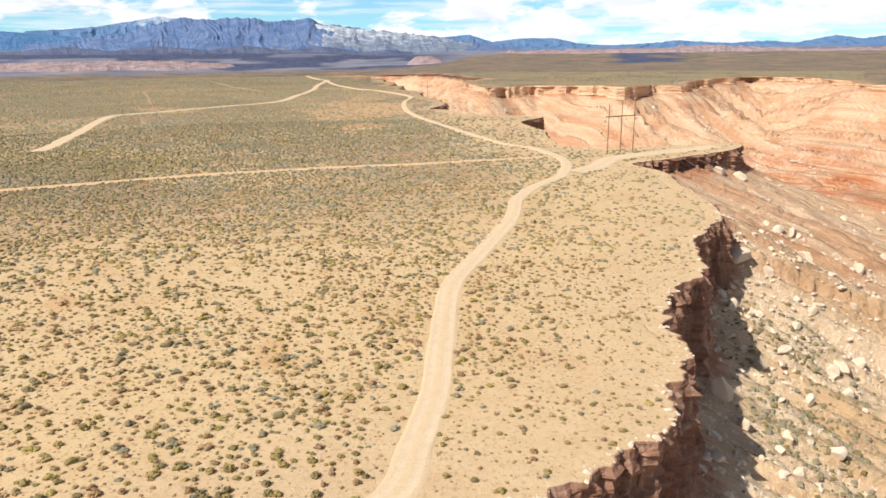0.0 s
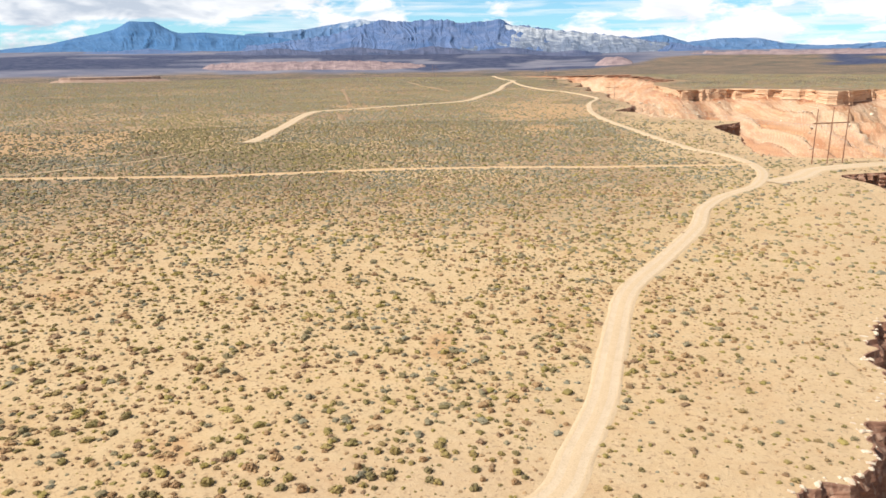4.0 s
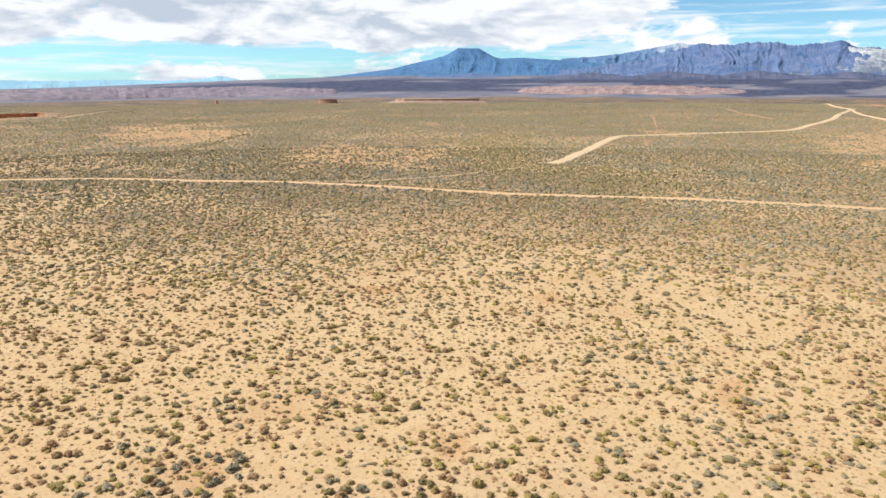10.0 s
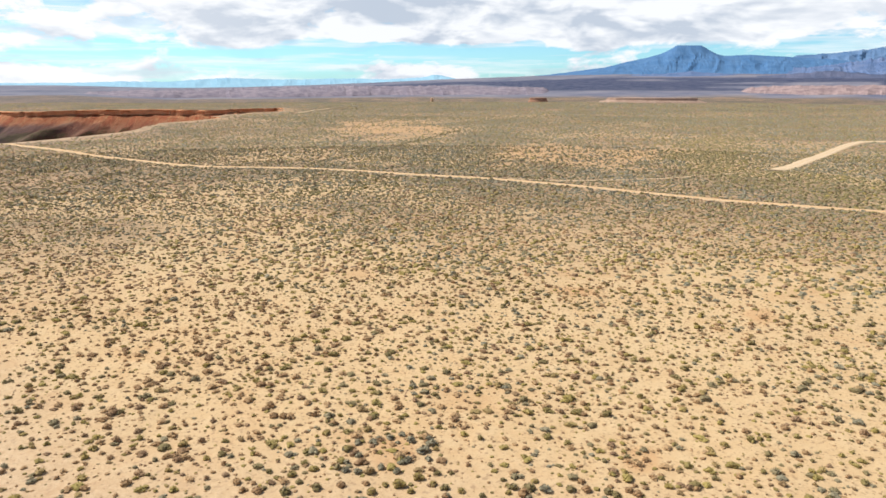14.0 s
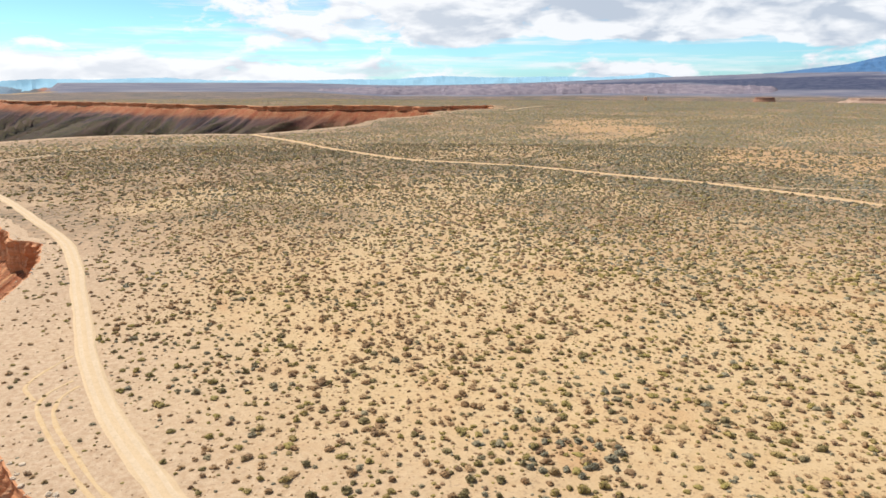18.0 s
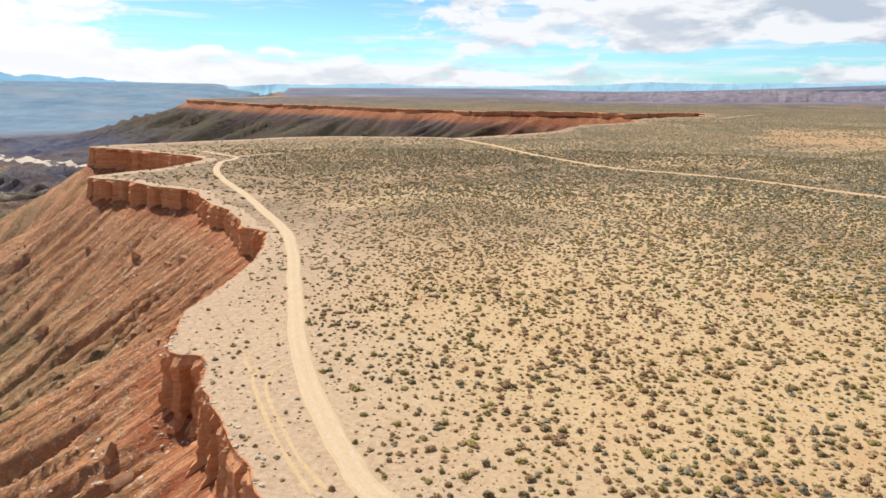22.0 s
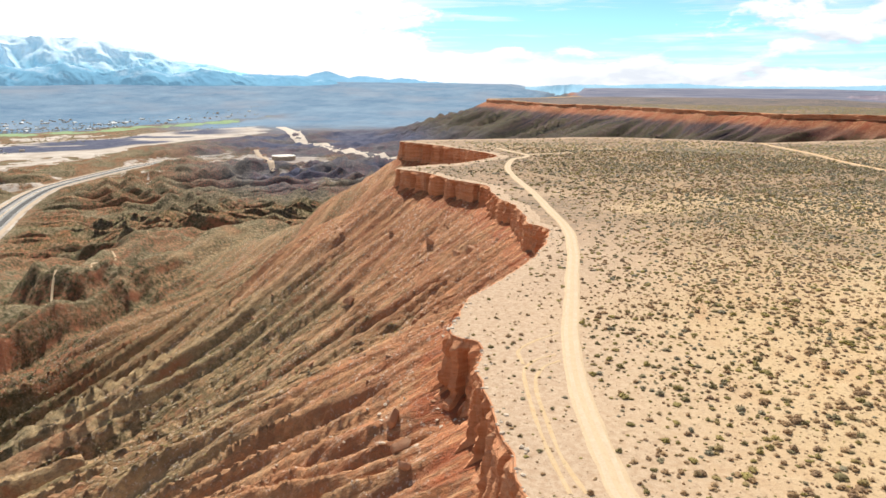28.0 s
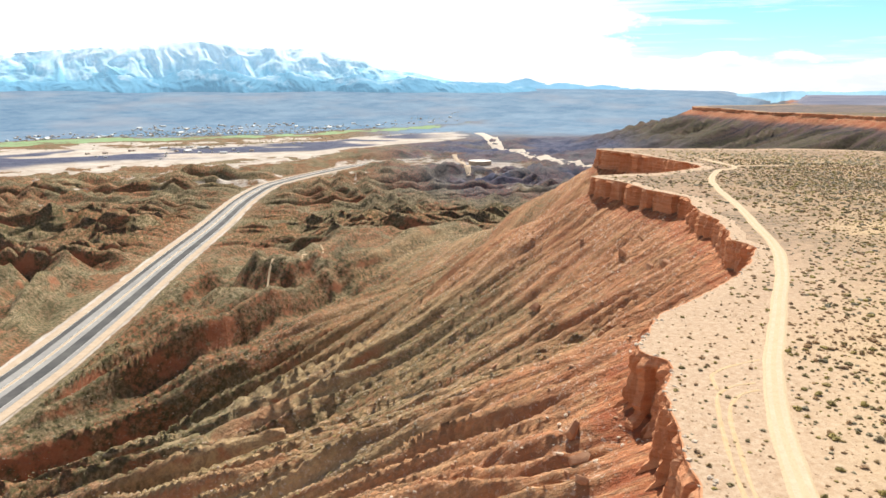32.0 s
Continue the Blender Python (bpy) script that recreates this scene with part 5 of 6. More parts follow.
def shrub_shape(seed, sub, leaves, lobes=4):
    """Low rounded lobes grown into one another, with sprigs that stick out of them."""
    g = np.random.default_rng(seed)
    V, F, n = [], [], 0
    for k in range(lobes):
        v, f = ico(sub)
        v = v * (1 + (g.random(len(v)) - 0.5) * 0.6)[:, None]
        a, rad = k * 6.283 / max(1, lobes - 1) + g.random(), 0.0 if k == 0 else 0.2 + 0.14 * g.random()
        big = 0.34 if k == 0 else 0.17 + 0.12 * g.random()
        v = v * [big, big, big * 0.74] + [math.cos(a) * rad, math.sin(a) * rad, big * 0.5]
        v[:, 2] = np.maximum(v[:, 2], -0.04)
        V.append(v)
        F.append(f + n)
        n += len(v)
    for k in range(leaves):
        a, e = g.random() * 6.283, g.random() ** 0.8 * 1.3 - 0.05
        d = np.array([math.cos(a) * math.cos(e), math.sin(a) * math.cos(e), math.sin(e)])
        t = np.array([-math.sin(a), math.cos(a), 0]) * (0.03 + 0.05 * g.random())
        base, tip = d * 0.34 * [1, 1, 0.6] + [0, 0, 0.1], d * (0.42 + 0.2 * g.random()) * [1, 1, 0.68] + [0, 0, 0.12 + 0.06 * g.random()]
        V.append(np.array([base - t, base + t, tip]))
        F.append(np.array([[n, n + 1, n + 2]]))
        n += 3
    return np.vstack(V), np.vstack(F)


def tuft_shape(seed):
    g = np.random.default_rng(seed)
    a = np.arange(5) * 1.2566 + g.random(5) * 0.5
    rad = 0.5 * (0.8 + 0.4 * g.random(5))
    ring = np.column_stack([np.cos(a) * rad, np.sin(a) * rad, np.full(5, -0.04)])
    top = ring * [0.62, 0.62, 0] + [0, 0, 0.28] + (g.random((5, 3)) - 0.5) * 0.16
    v = np.vstack([ring, top])
    f = []
    for i in range(5):
        j = (i + 1) % 5
        f += [[i, j, 5 + j], [i, 5 + j, 5 + i]]
    f += [[5, 6, 7], [5, 7, 8], [5, 8, 9]]
    return v, np.array(f)


def cushion_shape(seed):
    g = np.random.default_rng(seed)
    a = np.arange(6) * 1.0472 + g.random(6) * 0.5
    rad = 0.5 * (0.75 + 0.5 * g.random(6))
    v = np.vstack([np.column_stack([np.cos(a) * rad, np.sin(a) * rad, np.full(6, -0.05)]), [[0.1 * g.random(), 0.1 * g.random(), 0.36]]])
    return v, np.array([[i, (i + 1) % 6, 6] for i in range(6)])


def scatter(name, x, y, z, size, tint, shapes, label, category="shrubs", mat=None, flat=1.0):
    V, F, T = [], [], []
    n = 0
    pick = rng.integers(0, len(shapes), len(x))
    turn = rng.random(len(x)) * 6.283
    tall = (0.55 + 0.5 * rng.random(len(x))) * flat
    for k, (sv, sf) in enumerate(shapes):
        i = np.nonzero(pick == k)[0]
        if not len(i):
            continue
        c, s = np.cos(turn[i])[:, None], np.sin(turn[i])[:, None]
        wide = (0.75 + 0.6 * rng.random(len(i)))[:, None]
        px = (sv[None, :, 0] * wide * c - sv[None, :, 1] * s) * size[i][:, None] + x[i][:, None]
        py = (sv[None, :, 0] * wide * s + sv[None, :, 1] * c) * size[i][:, None] + y[i][:, None]
        pz = sv[None, :, 2] * (size[i] * tall[i])[:, None] + z[i][:, None]
        V.append(np.stack([px, py, pz], -1).reshape(-1, 3))
        F.append((sf[None] + (np.arange(len(i)) * len(sv))[:, None, None]).reshape(-1, 3) + n)
        T.append(np.repeat(tint[i], len(sv)))
        n += len(i) * len(sv)
    ob = mesh_from(name, np.vstack(V), np.vstack(F), mat or SHRUB, attrs=dict(tint=np.concatenate(T)))
    return tagged(ob, label, category, kind="stuff")


track_points = np.vstack([l for l in LINES.values()])
track_half = np.concatenate([np.full(len(l), TRACKS[k][1] / 2) for k, l in LINES.items()])
track_tree = kdtree.KDTree(len(track_points))
for i, p in enumerate(track_points):
    track_tree.insert((p[0], p[1], 0), i)
track_tree.balance()


def plot(n, az0, az1, r0, r1):
    """Random places, even over the area of a ring."""
    a = np.radians(az0 + (az1 - az0) * rng.random(n))
    r = np.sqrt(r0 ** 2 + (r1 ** 2 - r0 ** 2) * rng.random(n))
    return -np.sin(a) * r, np.cos(a) * r


def off_track(x, y, margin):
    near = [track_tree.find((a, b, 0)) for a, b in zip(x.tolist(), y.tolist())]
    return np.array([q[2] - track_half[q[1]] > margin + 0.0008 * math.hypot(q[0][0], q[0][1]) for q in near])


def even(cell, az0, az1, r0, r1):
    """Places spread evenly, one to a cell of ground, each shifted at random."""
    n = int(2 * r1 / cell)
    gx, gy = np.meshgrid(np.arange(n) * cell - r1, np.arange(n) * cell - r1)
    x = gx.ravel() + rng.random(n * n) * cell
    y = gy.ravel() + rng.random(n * n) * cell
    r, a = np.hypot(x, y), np.degrees(np.arctan2(-x, y))
    k = (r > r0) & (r < r1) & (a > az0) & (a < az1)
    return x[k], y[k]


def thicket(x, y):
    """0 on bare sand to 1 in the dense drifts of brush that cross the flat."""
    r, az = np.hypot(x, y), np.degrees(np.arctan2(-x, y))
    broad = smooth(0.36, 0.62, fbm(x / 75 + 0.3 * y / 75, y / 75, 4, 0.6, 103))
    belt = smooth(105, 165, r + 30 * (fbm(x / 40, y / 40, 2, 0.5, 207) - 0.5)) * smooth(2, 14, az) * (1 - 0.5 * smooth(86, 100, az))
    lush = blot(x, y, (-250, 369), 26, 130, 35) + blot(x, y, (-122, 254), 34, 60, 62)
    return np.clip(0.36 + 0.34 * belt + (0.5 + 0.55 * smooth(240, 420, r)) * (broad - 0.5) + 0.5 * lush - 0.5 * clearings(x, y) - 0.34 * smooth(72, 100, az), 0, 1)


def mesa_plants(cell, az0, az1, r0, r1, margin=0.3, thin_at_rim=True, clump=0.32):
    x, y = even(cell, az0, az1, r0, r1)
    d, s, w, idx = rim_query(x, y)
    den = (0.45 + 0.68 * thicket(x, y)) * (1 - clump + 1.7 * clump * smooth(0.34, 0.64, fbm(x / 5.5, y / 5.5, 3, 0.55, 205)))
    den *= 1 - 0.5 * clearings(x, y)
    if thin_at_rim:
        den *= 0.6 + 0.4 * smooth(-4, -26, d)
        den *= 1 - 0.65 * smooth(120, 200, np.hypot(x, y)) * smooth(-60, -12, d)
    keep = (d < -0.8) & (rng.random(len(x)) < den)
    x, y = x[keep], y[keep]
    k = off_track(x, y, margin)
    x, y = x[k], y[k]
    return x, y, mesa_height(x, y)


def tints(x, y):
    """Sage, creosote and dry bushes grow in drifts."""
    # hues turn cooler with distance, putting haze into the foliage colour
    base = 0.37 + 0.72 * (fbm(x / 16, y / 16, 3, 0.5, 211) - 0.25) - 0.22 * smooth(110, 260, np.hypot(x, y)) + 0.16 * smooth(55, 85, np.degrees(np.arctan2(-x, y)))
    green = np.clip(blot(x, y, (-250, 369), 26, 130, 35) + blot(x, y, (-122, 254), 34, 60, 62) + blot(x, y, (-216, 100), 9, 34, 0), 0, 1)
    base = base * (1 - green) + 0.47 * green
    return np.clip(base + rng.normal(0, 0.27, len(x)) * (1 - 0.6 * green), 0, 1)


def sizes(n, lo, hi):
    return lo + (hi - lo) * rng.random(n) ** 2.2


near_shapes = [shrub_shape(300 + k, 1, 30, 3 + k % 3) for k in range(10)]
small_shapes = [(v, f[:60]) for v, f in (tuft_shape(330 + k) for k in range(6))]
lump_shapes = [shrub_shape(350 + k, 1, 0, 3) for k in range(3)]
tuft_shapes = [tuft_shape(400 + k) for k in range(6)]
cushion_shapes = [cushion_shape(420 + k) for k in range(6)]

# the plants nearest the camera's hover are things of their own
STYLES = [("grey-green sage shrub on bare sand", 0.02), ("dark olive desert shrub on bare sand", 0.36), ("yellow-green rabbitbrush on bare sand", 0.60), ("dry brown twiggy shrub on bare sand", 0.85)]


def shrub_thing(k):
    label, tint = STYLES[k % 4]
    e = tagged(new("desert_shrub"), label, "shrub", "shrubs on the mesa top")
    v, f = shrub_shape(500 + k, 2, 70, 3 + k % 4)
    mesh_from("foliage", v, f, SHRUB, e, attrs=dict(tint=np.clip(tint + (np.random.default_rng(k).random(len(v)) - 0.5) * 0.16, 0, 1)))
    g = np.random.default_rng(600 + k)
    V, F = [], []
    for q in range(7):
        a = q * 0.9 + g.random()
        tip = np.array([math.cos(a) * 0.46, math.sin(a) * 0.46, 0.34 + 0.2 * g.random()])
        s = np.array([-math.sin(a), math.cos(a), 0]) * 0.02
        n = len(V) * 4
        V.append(np.array([-s + [0, 0, -0.05], s + [0, 0, -0.05], tip, tip * 0.5 + [0, 0, 0.05]]))
        F += [[n, n + 1, n + 2], [n, n + 2, n + 3], [n + 1, n + 3, n + 2], [n, n + 3, n + 1]]
    mesh_from("stems", np.vstack(V), np.array(F), STEM, e)
    return e


x, y, z = mesa_plants(1.02, -26, 116, 38, 132)
order = np.argsort(np.hypot(x, y))
x, y, z = x[order], y[order], z[order]
big = rng.random(len(x)) < 0.52
size = np.where(big, sizes(len(x), 0.58, 1.35), sizes(len(x), 0.28, 0.7))
size *= 1 - 0.3 * smooth(-24, -8, rim_query(x, y)[0])
hue = tints(x, y)
single = np.nonzero(big & (size > 0.6))[0][:260]
models = [shrub_thing(k) for k in range(12)]
for n, i in enumerate(single):
    style = int(np.argmin([abs(hue[i] - s[1]) for s in STYLES]))
    k = style + 4 * (n % 3)
    m = pose(x[i], y[i], z[i], 0, 0, rng.random() * 360) @ Matrix.Diagonal((size[i], size[i], size[i] * (0.8 + 0.4 * rng.random()), 1))
    if n < 12:
        # the models take the first places themselves
        models[n].matrix_basis = m
    else:
        copy_thing(models[k], m).scale = m.to_scale()
# a close ring of sage round the largest rusty patch
for n in range(20):
    q, far = n * 0.314 + 0.3 * rng.random(), 2.6 + 2.8 * rng.random()
    px, py, big_s = -55.6 + far * math.cos(q) * 0.8, 33.2 + far * math.sin(q), 0.75 + 0.45 * rng.random()
    m = pose(px, py, float(mesa_height(np.array([px]), np.array([py]))[0]), 0, 0, rng.random() * 360) @ Matrix.Diagonal((big_s, big_s, big_s, 1))
    copy_thing(models[4 * (n % 3)], m).scale = m.to_scale()
rest = np.ones(len(x), bool)
rest[single] = False
b = rest & big
scatter("shrubs_near", x[b], y[b], z[b], size[b], hue[b], near_shapes, "scattered sage and creosote shrubs on pale sand")
b = rest & ~big
scatter("small_shrubs_near", x[b], y[b], z[b], size[b], hue[b], small_shapes, "small dry tufts between the shrubs")
x, y, z = mesa_plants(1.25, -26, 116, 38, 132, 0.1, clump=0.3)
scatter("ground_tufts", x, y, z, sizes(len(x), 0.16, 0.5), 0.72 + 0.28 * rng.random(len(x)), cushion_shapes, "tiny dry tufts dotting the sand")


def mixed_brush(where, x, y, z, size, shapes, label, flat=1.0):
    """Pale shrubs give way to the darkened copy with distance and in thickets."""
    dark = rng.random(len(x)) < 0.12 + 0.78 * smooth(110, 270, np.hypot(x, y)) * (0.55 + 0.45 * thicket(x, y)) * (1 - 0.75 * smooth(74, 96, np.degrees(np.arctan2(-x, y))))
    hue = tints(x, y)
    scatter("sage_" + where, x[~dark], y[~dark], z[~dark], size[~dark], hue[~dark], shapes, "grey-green and straw-coloured shrubs " + label, flat=flat)
    scatter("creosote_" + where, x[dark], y[dark], z[dark], size[dark], hue[dark], shapes, "darkened olive brush " + label, mat=DARK_SHRUB, flat=flat)


x, y, z = mesa_plants(1.12, -24, 116, 132, 235, 0.2)
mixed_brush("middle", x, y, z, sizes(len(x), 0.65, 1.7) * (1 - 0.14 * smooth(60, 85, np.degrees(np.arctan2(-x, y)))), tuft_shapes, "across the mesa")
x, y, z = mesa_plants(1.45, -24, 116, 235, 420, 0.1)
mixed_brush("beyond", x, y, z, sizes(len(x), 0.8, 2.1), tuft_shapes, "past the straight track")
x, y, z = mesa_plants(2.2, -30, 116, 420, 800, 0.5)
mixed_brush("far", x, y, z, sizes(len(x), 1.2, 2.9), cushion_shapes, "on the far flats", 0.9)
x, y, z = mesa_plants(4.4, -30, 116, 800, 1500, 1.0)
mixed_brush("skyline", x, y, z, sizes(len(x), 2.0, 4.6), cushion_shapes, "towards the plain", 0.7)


# a shrub-lined drain that crosses the flat
drain = spline([(-300, 138, 0), (-311, 153, 0), (-351, 213, 0), (-395, 268, 0), (-440, 328, 0)], 0.9)[:, :2]
x, y = drain[:, 0] + rng.normal(0, 1.6, len(drain)), drain[:, 1] + rng.normal(0, 1.6, len(drain))
scatter("drain_shrubs", x, y, mesa_height(x, y), sizes(len(x), 1.2, 2.4), 0.1 + 0.35 * rng.random(len(x)), tuft_shapes, "dark shrubs lining a shallow drain")


def slope_plants(n, az0, az1, r0, r1, d0, d1):
    x, y = plot(n, az0, az1, r0, r1)
    z, d, at = terrain(x, y, True)
    k = (d > d0) & (d < d1) & (rng.random(n) < at["brush"] * (1 - at["wash"])) & (z < 0)
    return x[k], y[k], z[k]


x, y, z = slope_plants(130000, 96, 162, 70, 480, 10, 460)
scatter("slope_brush", x, y, z - 0.1, sizes(len(x), 0.28, 0.95), rng.random(len(x)) * 0.6, small_shapes, "dark green brush in the gullies", flat=0.4)
x, y, z = slope_plants(36000, 98, 162, 420, 950, 90, 900)
scatter("hill_brush", x, y, z - 0.2, sizes(len(x), 0.6, 1.6), rng.random(len(x)) * 0.6, small_shapes, "dark brush dotting the badland hills", flat=0.4)
x, y, z = slope_plants(20000, -52, -8, 50, 170, 2, 110)
scatter("east_slope_brush", x, y, z - 0.1, sizes(len(x), 0.4, 1.6), rng.random(len(x)) * 0.45, small_shapes, "grey-green brush on the rocky slope")


# ---- boulders and stones ----
def boulder_shape(seed, sub=2):
    g = np.random.default_rng(seed)
    v, f = ico(sub)
    for k in range(9):
        n = g.normal(size=3)
        n /= np.linalg.norm(n)
        c = 0.45 + 0.35 * g.random()
        over = np.maximum(v @ n - c, 0)
        v = v - over[:, None] * n
    return v * (0.5 + 0.2 * g.random(3)) * [1, 1, 0.8] * 1.2, f


stone_shapes = [boulder_shape(700 + k, 1) for k in range(8)]


def boulder(k, label, mat):
    v, f = boulder_shape(800 + k, 3)
    v = v + np.array([noise.noise_vector(Vector(q) * 2.2)[:] for q in v]) * 0.05
    return tagged(mesh_from("boulder", v, f, mat), label, "boulder", "boulders on the slope")


BIG_STONES = [(70, 161, 5.0), (102, 262, 4.0), (111, 263, 4.6), (60, 124, 2.4), (67, 131, 2.6), (78, 131, 2.0), (84, 139, 2.6), (46, 108, 3.2), (33.5, 73.6, 1.8), (47, 90, 1.6), (52, 98, 1.9), (62, 100, 2.2),
              (77, 124, 2.1), (65, 115, 1.8), (61, 142, 2.8), (55, 102, 1.7)]
for n, (bx, by, bs) in enumerate(BIG_STONES):
    bz = float(terrain(np.array([float(bx)]), np.array([float(by)]))[0][0])
    ob = boulder(n, "pale angular boulder on the rubble slope", BOULDER)
    ob.matrix_basis = pose(bx, by, bz + bs * 0.18, 10 * n, 7 * n, 47 * n) @ Matrix.Diagonal((bs, bs, bs * 0.85, 1))
RED_STONES = [(-192, -118, 4.0), (-202, -105, 3.5), (-205, -64, 3.0), (-208, -70, 2.4), (-226, -86, 2.6), (-84, -36, 2.6), (-90, -40, 2.0), (-78, -33, 1.7)]
for n, (bx, by, bs) in enumerate(RED_STONES):
    bz = float(terrain(np.array([float(bx)]), np.array([float(by)]))[0][0])
    ob = boulder(40 + n, "red-brown boulder fallen below the cliff", RED_BOULDER)
    ob.matrix_basis = pose(bx, by, bz + bs * 0.15, 12 * n, 9 * n, 61 * n) @ Matrix.Diagonal((bs, bs, bs * 0.9, 1))


def slope_stones(name, n, az0, az1, r0, r1, d0, d1, lo, hi, mat, label, power=1.0):
    x, y = plot(n, az0, az1, r0, r1)
    z, d = terrain(x, y)
    k = (d > d0) & (d < d1) & (rng.random(n) < 0.06 + 0.94 * smooth(0.44, 0.58, fbm(x / 14, y / 14, 3, 0.55, 231)))
    x, y, z = x[k], y[k], z[k]
    size = lo + (hi - lo) * rng.random(len(x)) ** 6
    return scatter(name, x, y, z - size * 0.05, size, rng.random(len(x)), stone_shapes, label, "rocks", mat, flat=1.0)


def fallen_rocks(count, az0, az1, r0, r1, d0, d1, lo, hi, models):
    """The rocks on the near slopes that stand out one by one."""
    x, y = plot(count * 6, az0, az1, r0, r1)
    z, d = terrain(x, y)
    k = np.nonzero((d > d0) & (d < d1) & (rng.random(len(x)) < 0.15 + 0.85 * smooth(0.46, 0.58, fbm(x / 14, y / 14, 3, 0.55, 231))))[0][:count]
    for i in k:
        size = lo + (hi - lo) * rng.random() ** 2.5
        m = pose(x[i], y[i], z[i] + size * 0.12, *(rng.random(3) * 360)) @ Matrix.Diagonal((size, size * (0.7 + 0.5 * rng.random()), size * 0.8, 1))
        copy_thing(models[int(rng.integers(0, len(models)))], m).scale = m.to_scale()


all_boulders = [o for o in bpy.data.objects if o.name.startswith("boulder")]
pale_models = [o for o in all_boulders if o.data.materials[0] == BOULDER][:8]
red_models = [o for o in all_boulders if o.data.materials[0] == RED_BOULDER]
fallen_rocks(110, -34, -8, 70, 175, 3, 90, 0.7, 2.4, pale_models)
fallen_rocks(30, -33, -16, 175, 330, 6, 90, 1.2, 3.6, pale_models)
fallen_rocks(60, 104, 150, 80, 300, 3, 110, 0.6, 2.0, red_models)
slope_stones("stones_east", 17000, -52, -6, 50, 230, 1.5, 140, 0.12, 1.7, BOULDER, "pale rubble strewn down the slope")
slope_stones("stones_west", 9000, 92, 162, 60, 330, 2.0, 160, 0.2, 1.1, RED_BOULDER, "red and tan rubble below the cliff")
slope_stones("stones_west_pale", 22000, 92, 162, 60, 340, 2.0, 220, 0.2, 0.75, BOULDER, "pale stones on the slope")
slope_stones("stones_canyon", 16000, -36, 8, 250, 900, 4.0, 220, 0.4, 3.4, BOULDER, "pale rubble on the canyon wall")


def rim_rubble():
    """Broken caprock blocks along the edge."""
    ids = np.arange(cut_2, cut_4, 1)
    pick = rng.choice(ids, 1400)
    off = rng.normal(-0.1, 0.7, len(pick))
    x, y = chain[pick, 0] + OUT[pick, 0] * off, chain[pick, 1] + OUT[pick, 1] * off
    d, s, w, idx = rim_query(x, y)
    k = d < 0.1
    x, y = x[k], y[k]
    return scatter("rim_rubble", x, y, mesa_height(x, y) + 0.06, 0.12 + 0.6 * rng.random(len(x)) ** 3, rng.random(len(x)), stone_shapes, "small pale stones along the cliff edge", "rocks", BOULDER)


rim_rubble()


# ---- wheel marks by the rim track ----
def wheel_mark(line, label):
    line = spline([(*q, 0) for q in line], 0.6)[:, :2]
    tg = np.gradient(line, axis=0)
    tg /= np.linalg.norm(tg, axis=1)[:, None]
    nr = np.stack([-tg[:, 1], tg[:, 0]], 1)
    s = np.arange(len(line))
    V = []
    for u, h in ((-0.24, -0.03), (-0.12, 0.025), (0.12, 0.025), (0.24, -0.03)):
        p = line + nr * (u * (0.8 + 0.6 * vnoise(s * 0.4, s * 0.0 + u)))[:, None]
        V.append(np.column_stack([p, mesa_height(p[:, 0], p[:, 1]) + h + 0.02]))
    ob = mesh_from("wheel_mark", np.vstack(V), grid_faces(4, len(line))[:, ::-1], MARK)
    return tagged(ob, label, "dirt track", kind="structure")


MARK = mottled("orange_wheel_mark", (0.56, 0.39, 0.22), (0.60, 0.455, 0.29), 0.8, 0.95, 0.2)
wheel_mark([(-92, -16.5), (-89, -18.6), (-85, -19.2), (-79, -17.4), (-72, -14.8), (-65.8, -12.2), (-58.5, -8.6)], "faint orange wheel mark on the sand")
wheel_mark([(-90, -15.5), (-87.2, -17.0), (-83, -17.2), (-78, -15.9), (-71.4, -13.3), (-65, -10.7), (-59, -7.2)], "faint orange wheel mark on the sand")
wheel_mark([(-101, -17.8), (-96, -20.5), (-91.5, -21.6), (-87, -19.8)], "faint orange wheel mark on the sand")


# ---- power line ----
def tube(bm, a, b, r0, r1, sides=8):
    a, b = Vector(a), Vector(b)
    t = (b - a).normalized()
    q = t.to_track_quat("Z", "Y").to_matrix()
    rings = []
    for p, r in ((a, r0), (b, r1)):
        rings.append([bm.verts.new(p + q @ Vector((math.cos(k * 6.2832 / sides) * r, math.sin(k * 6.2832 / sides) * r, 0))) for k in range(sides)])
    for k in range(sides):
        bm.faces.new((rings[0][k], rings[0][(k + 1) % sides], rings[1][(k + 1) % sides], rings[1][k]))
    bm.faces.new(rings[1])
    bm.faces.new(rings[0][::-1])


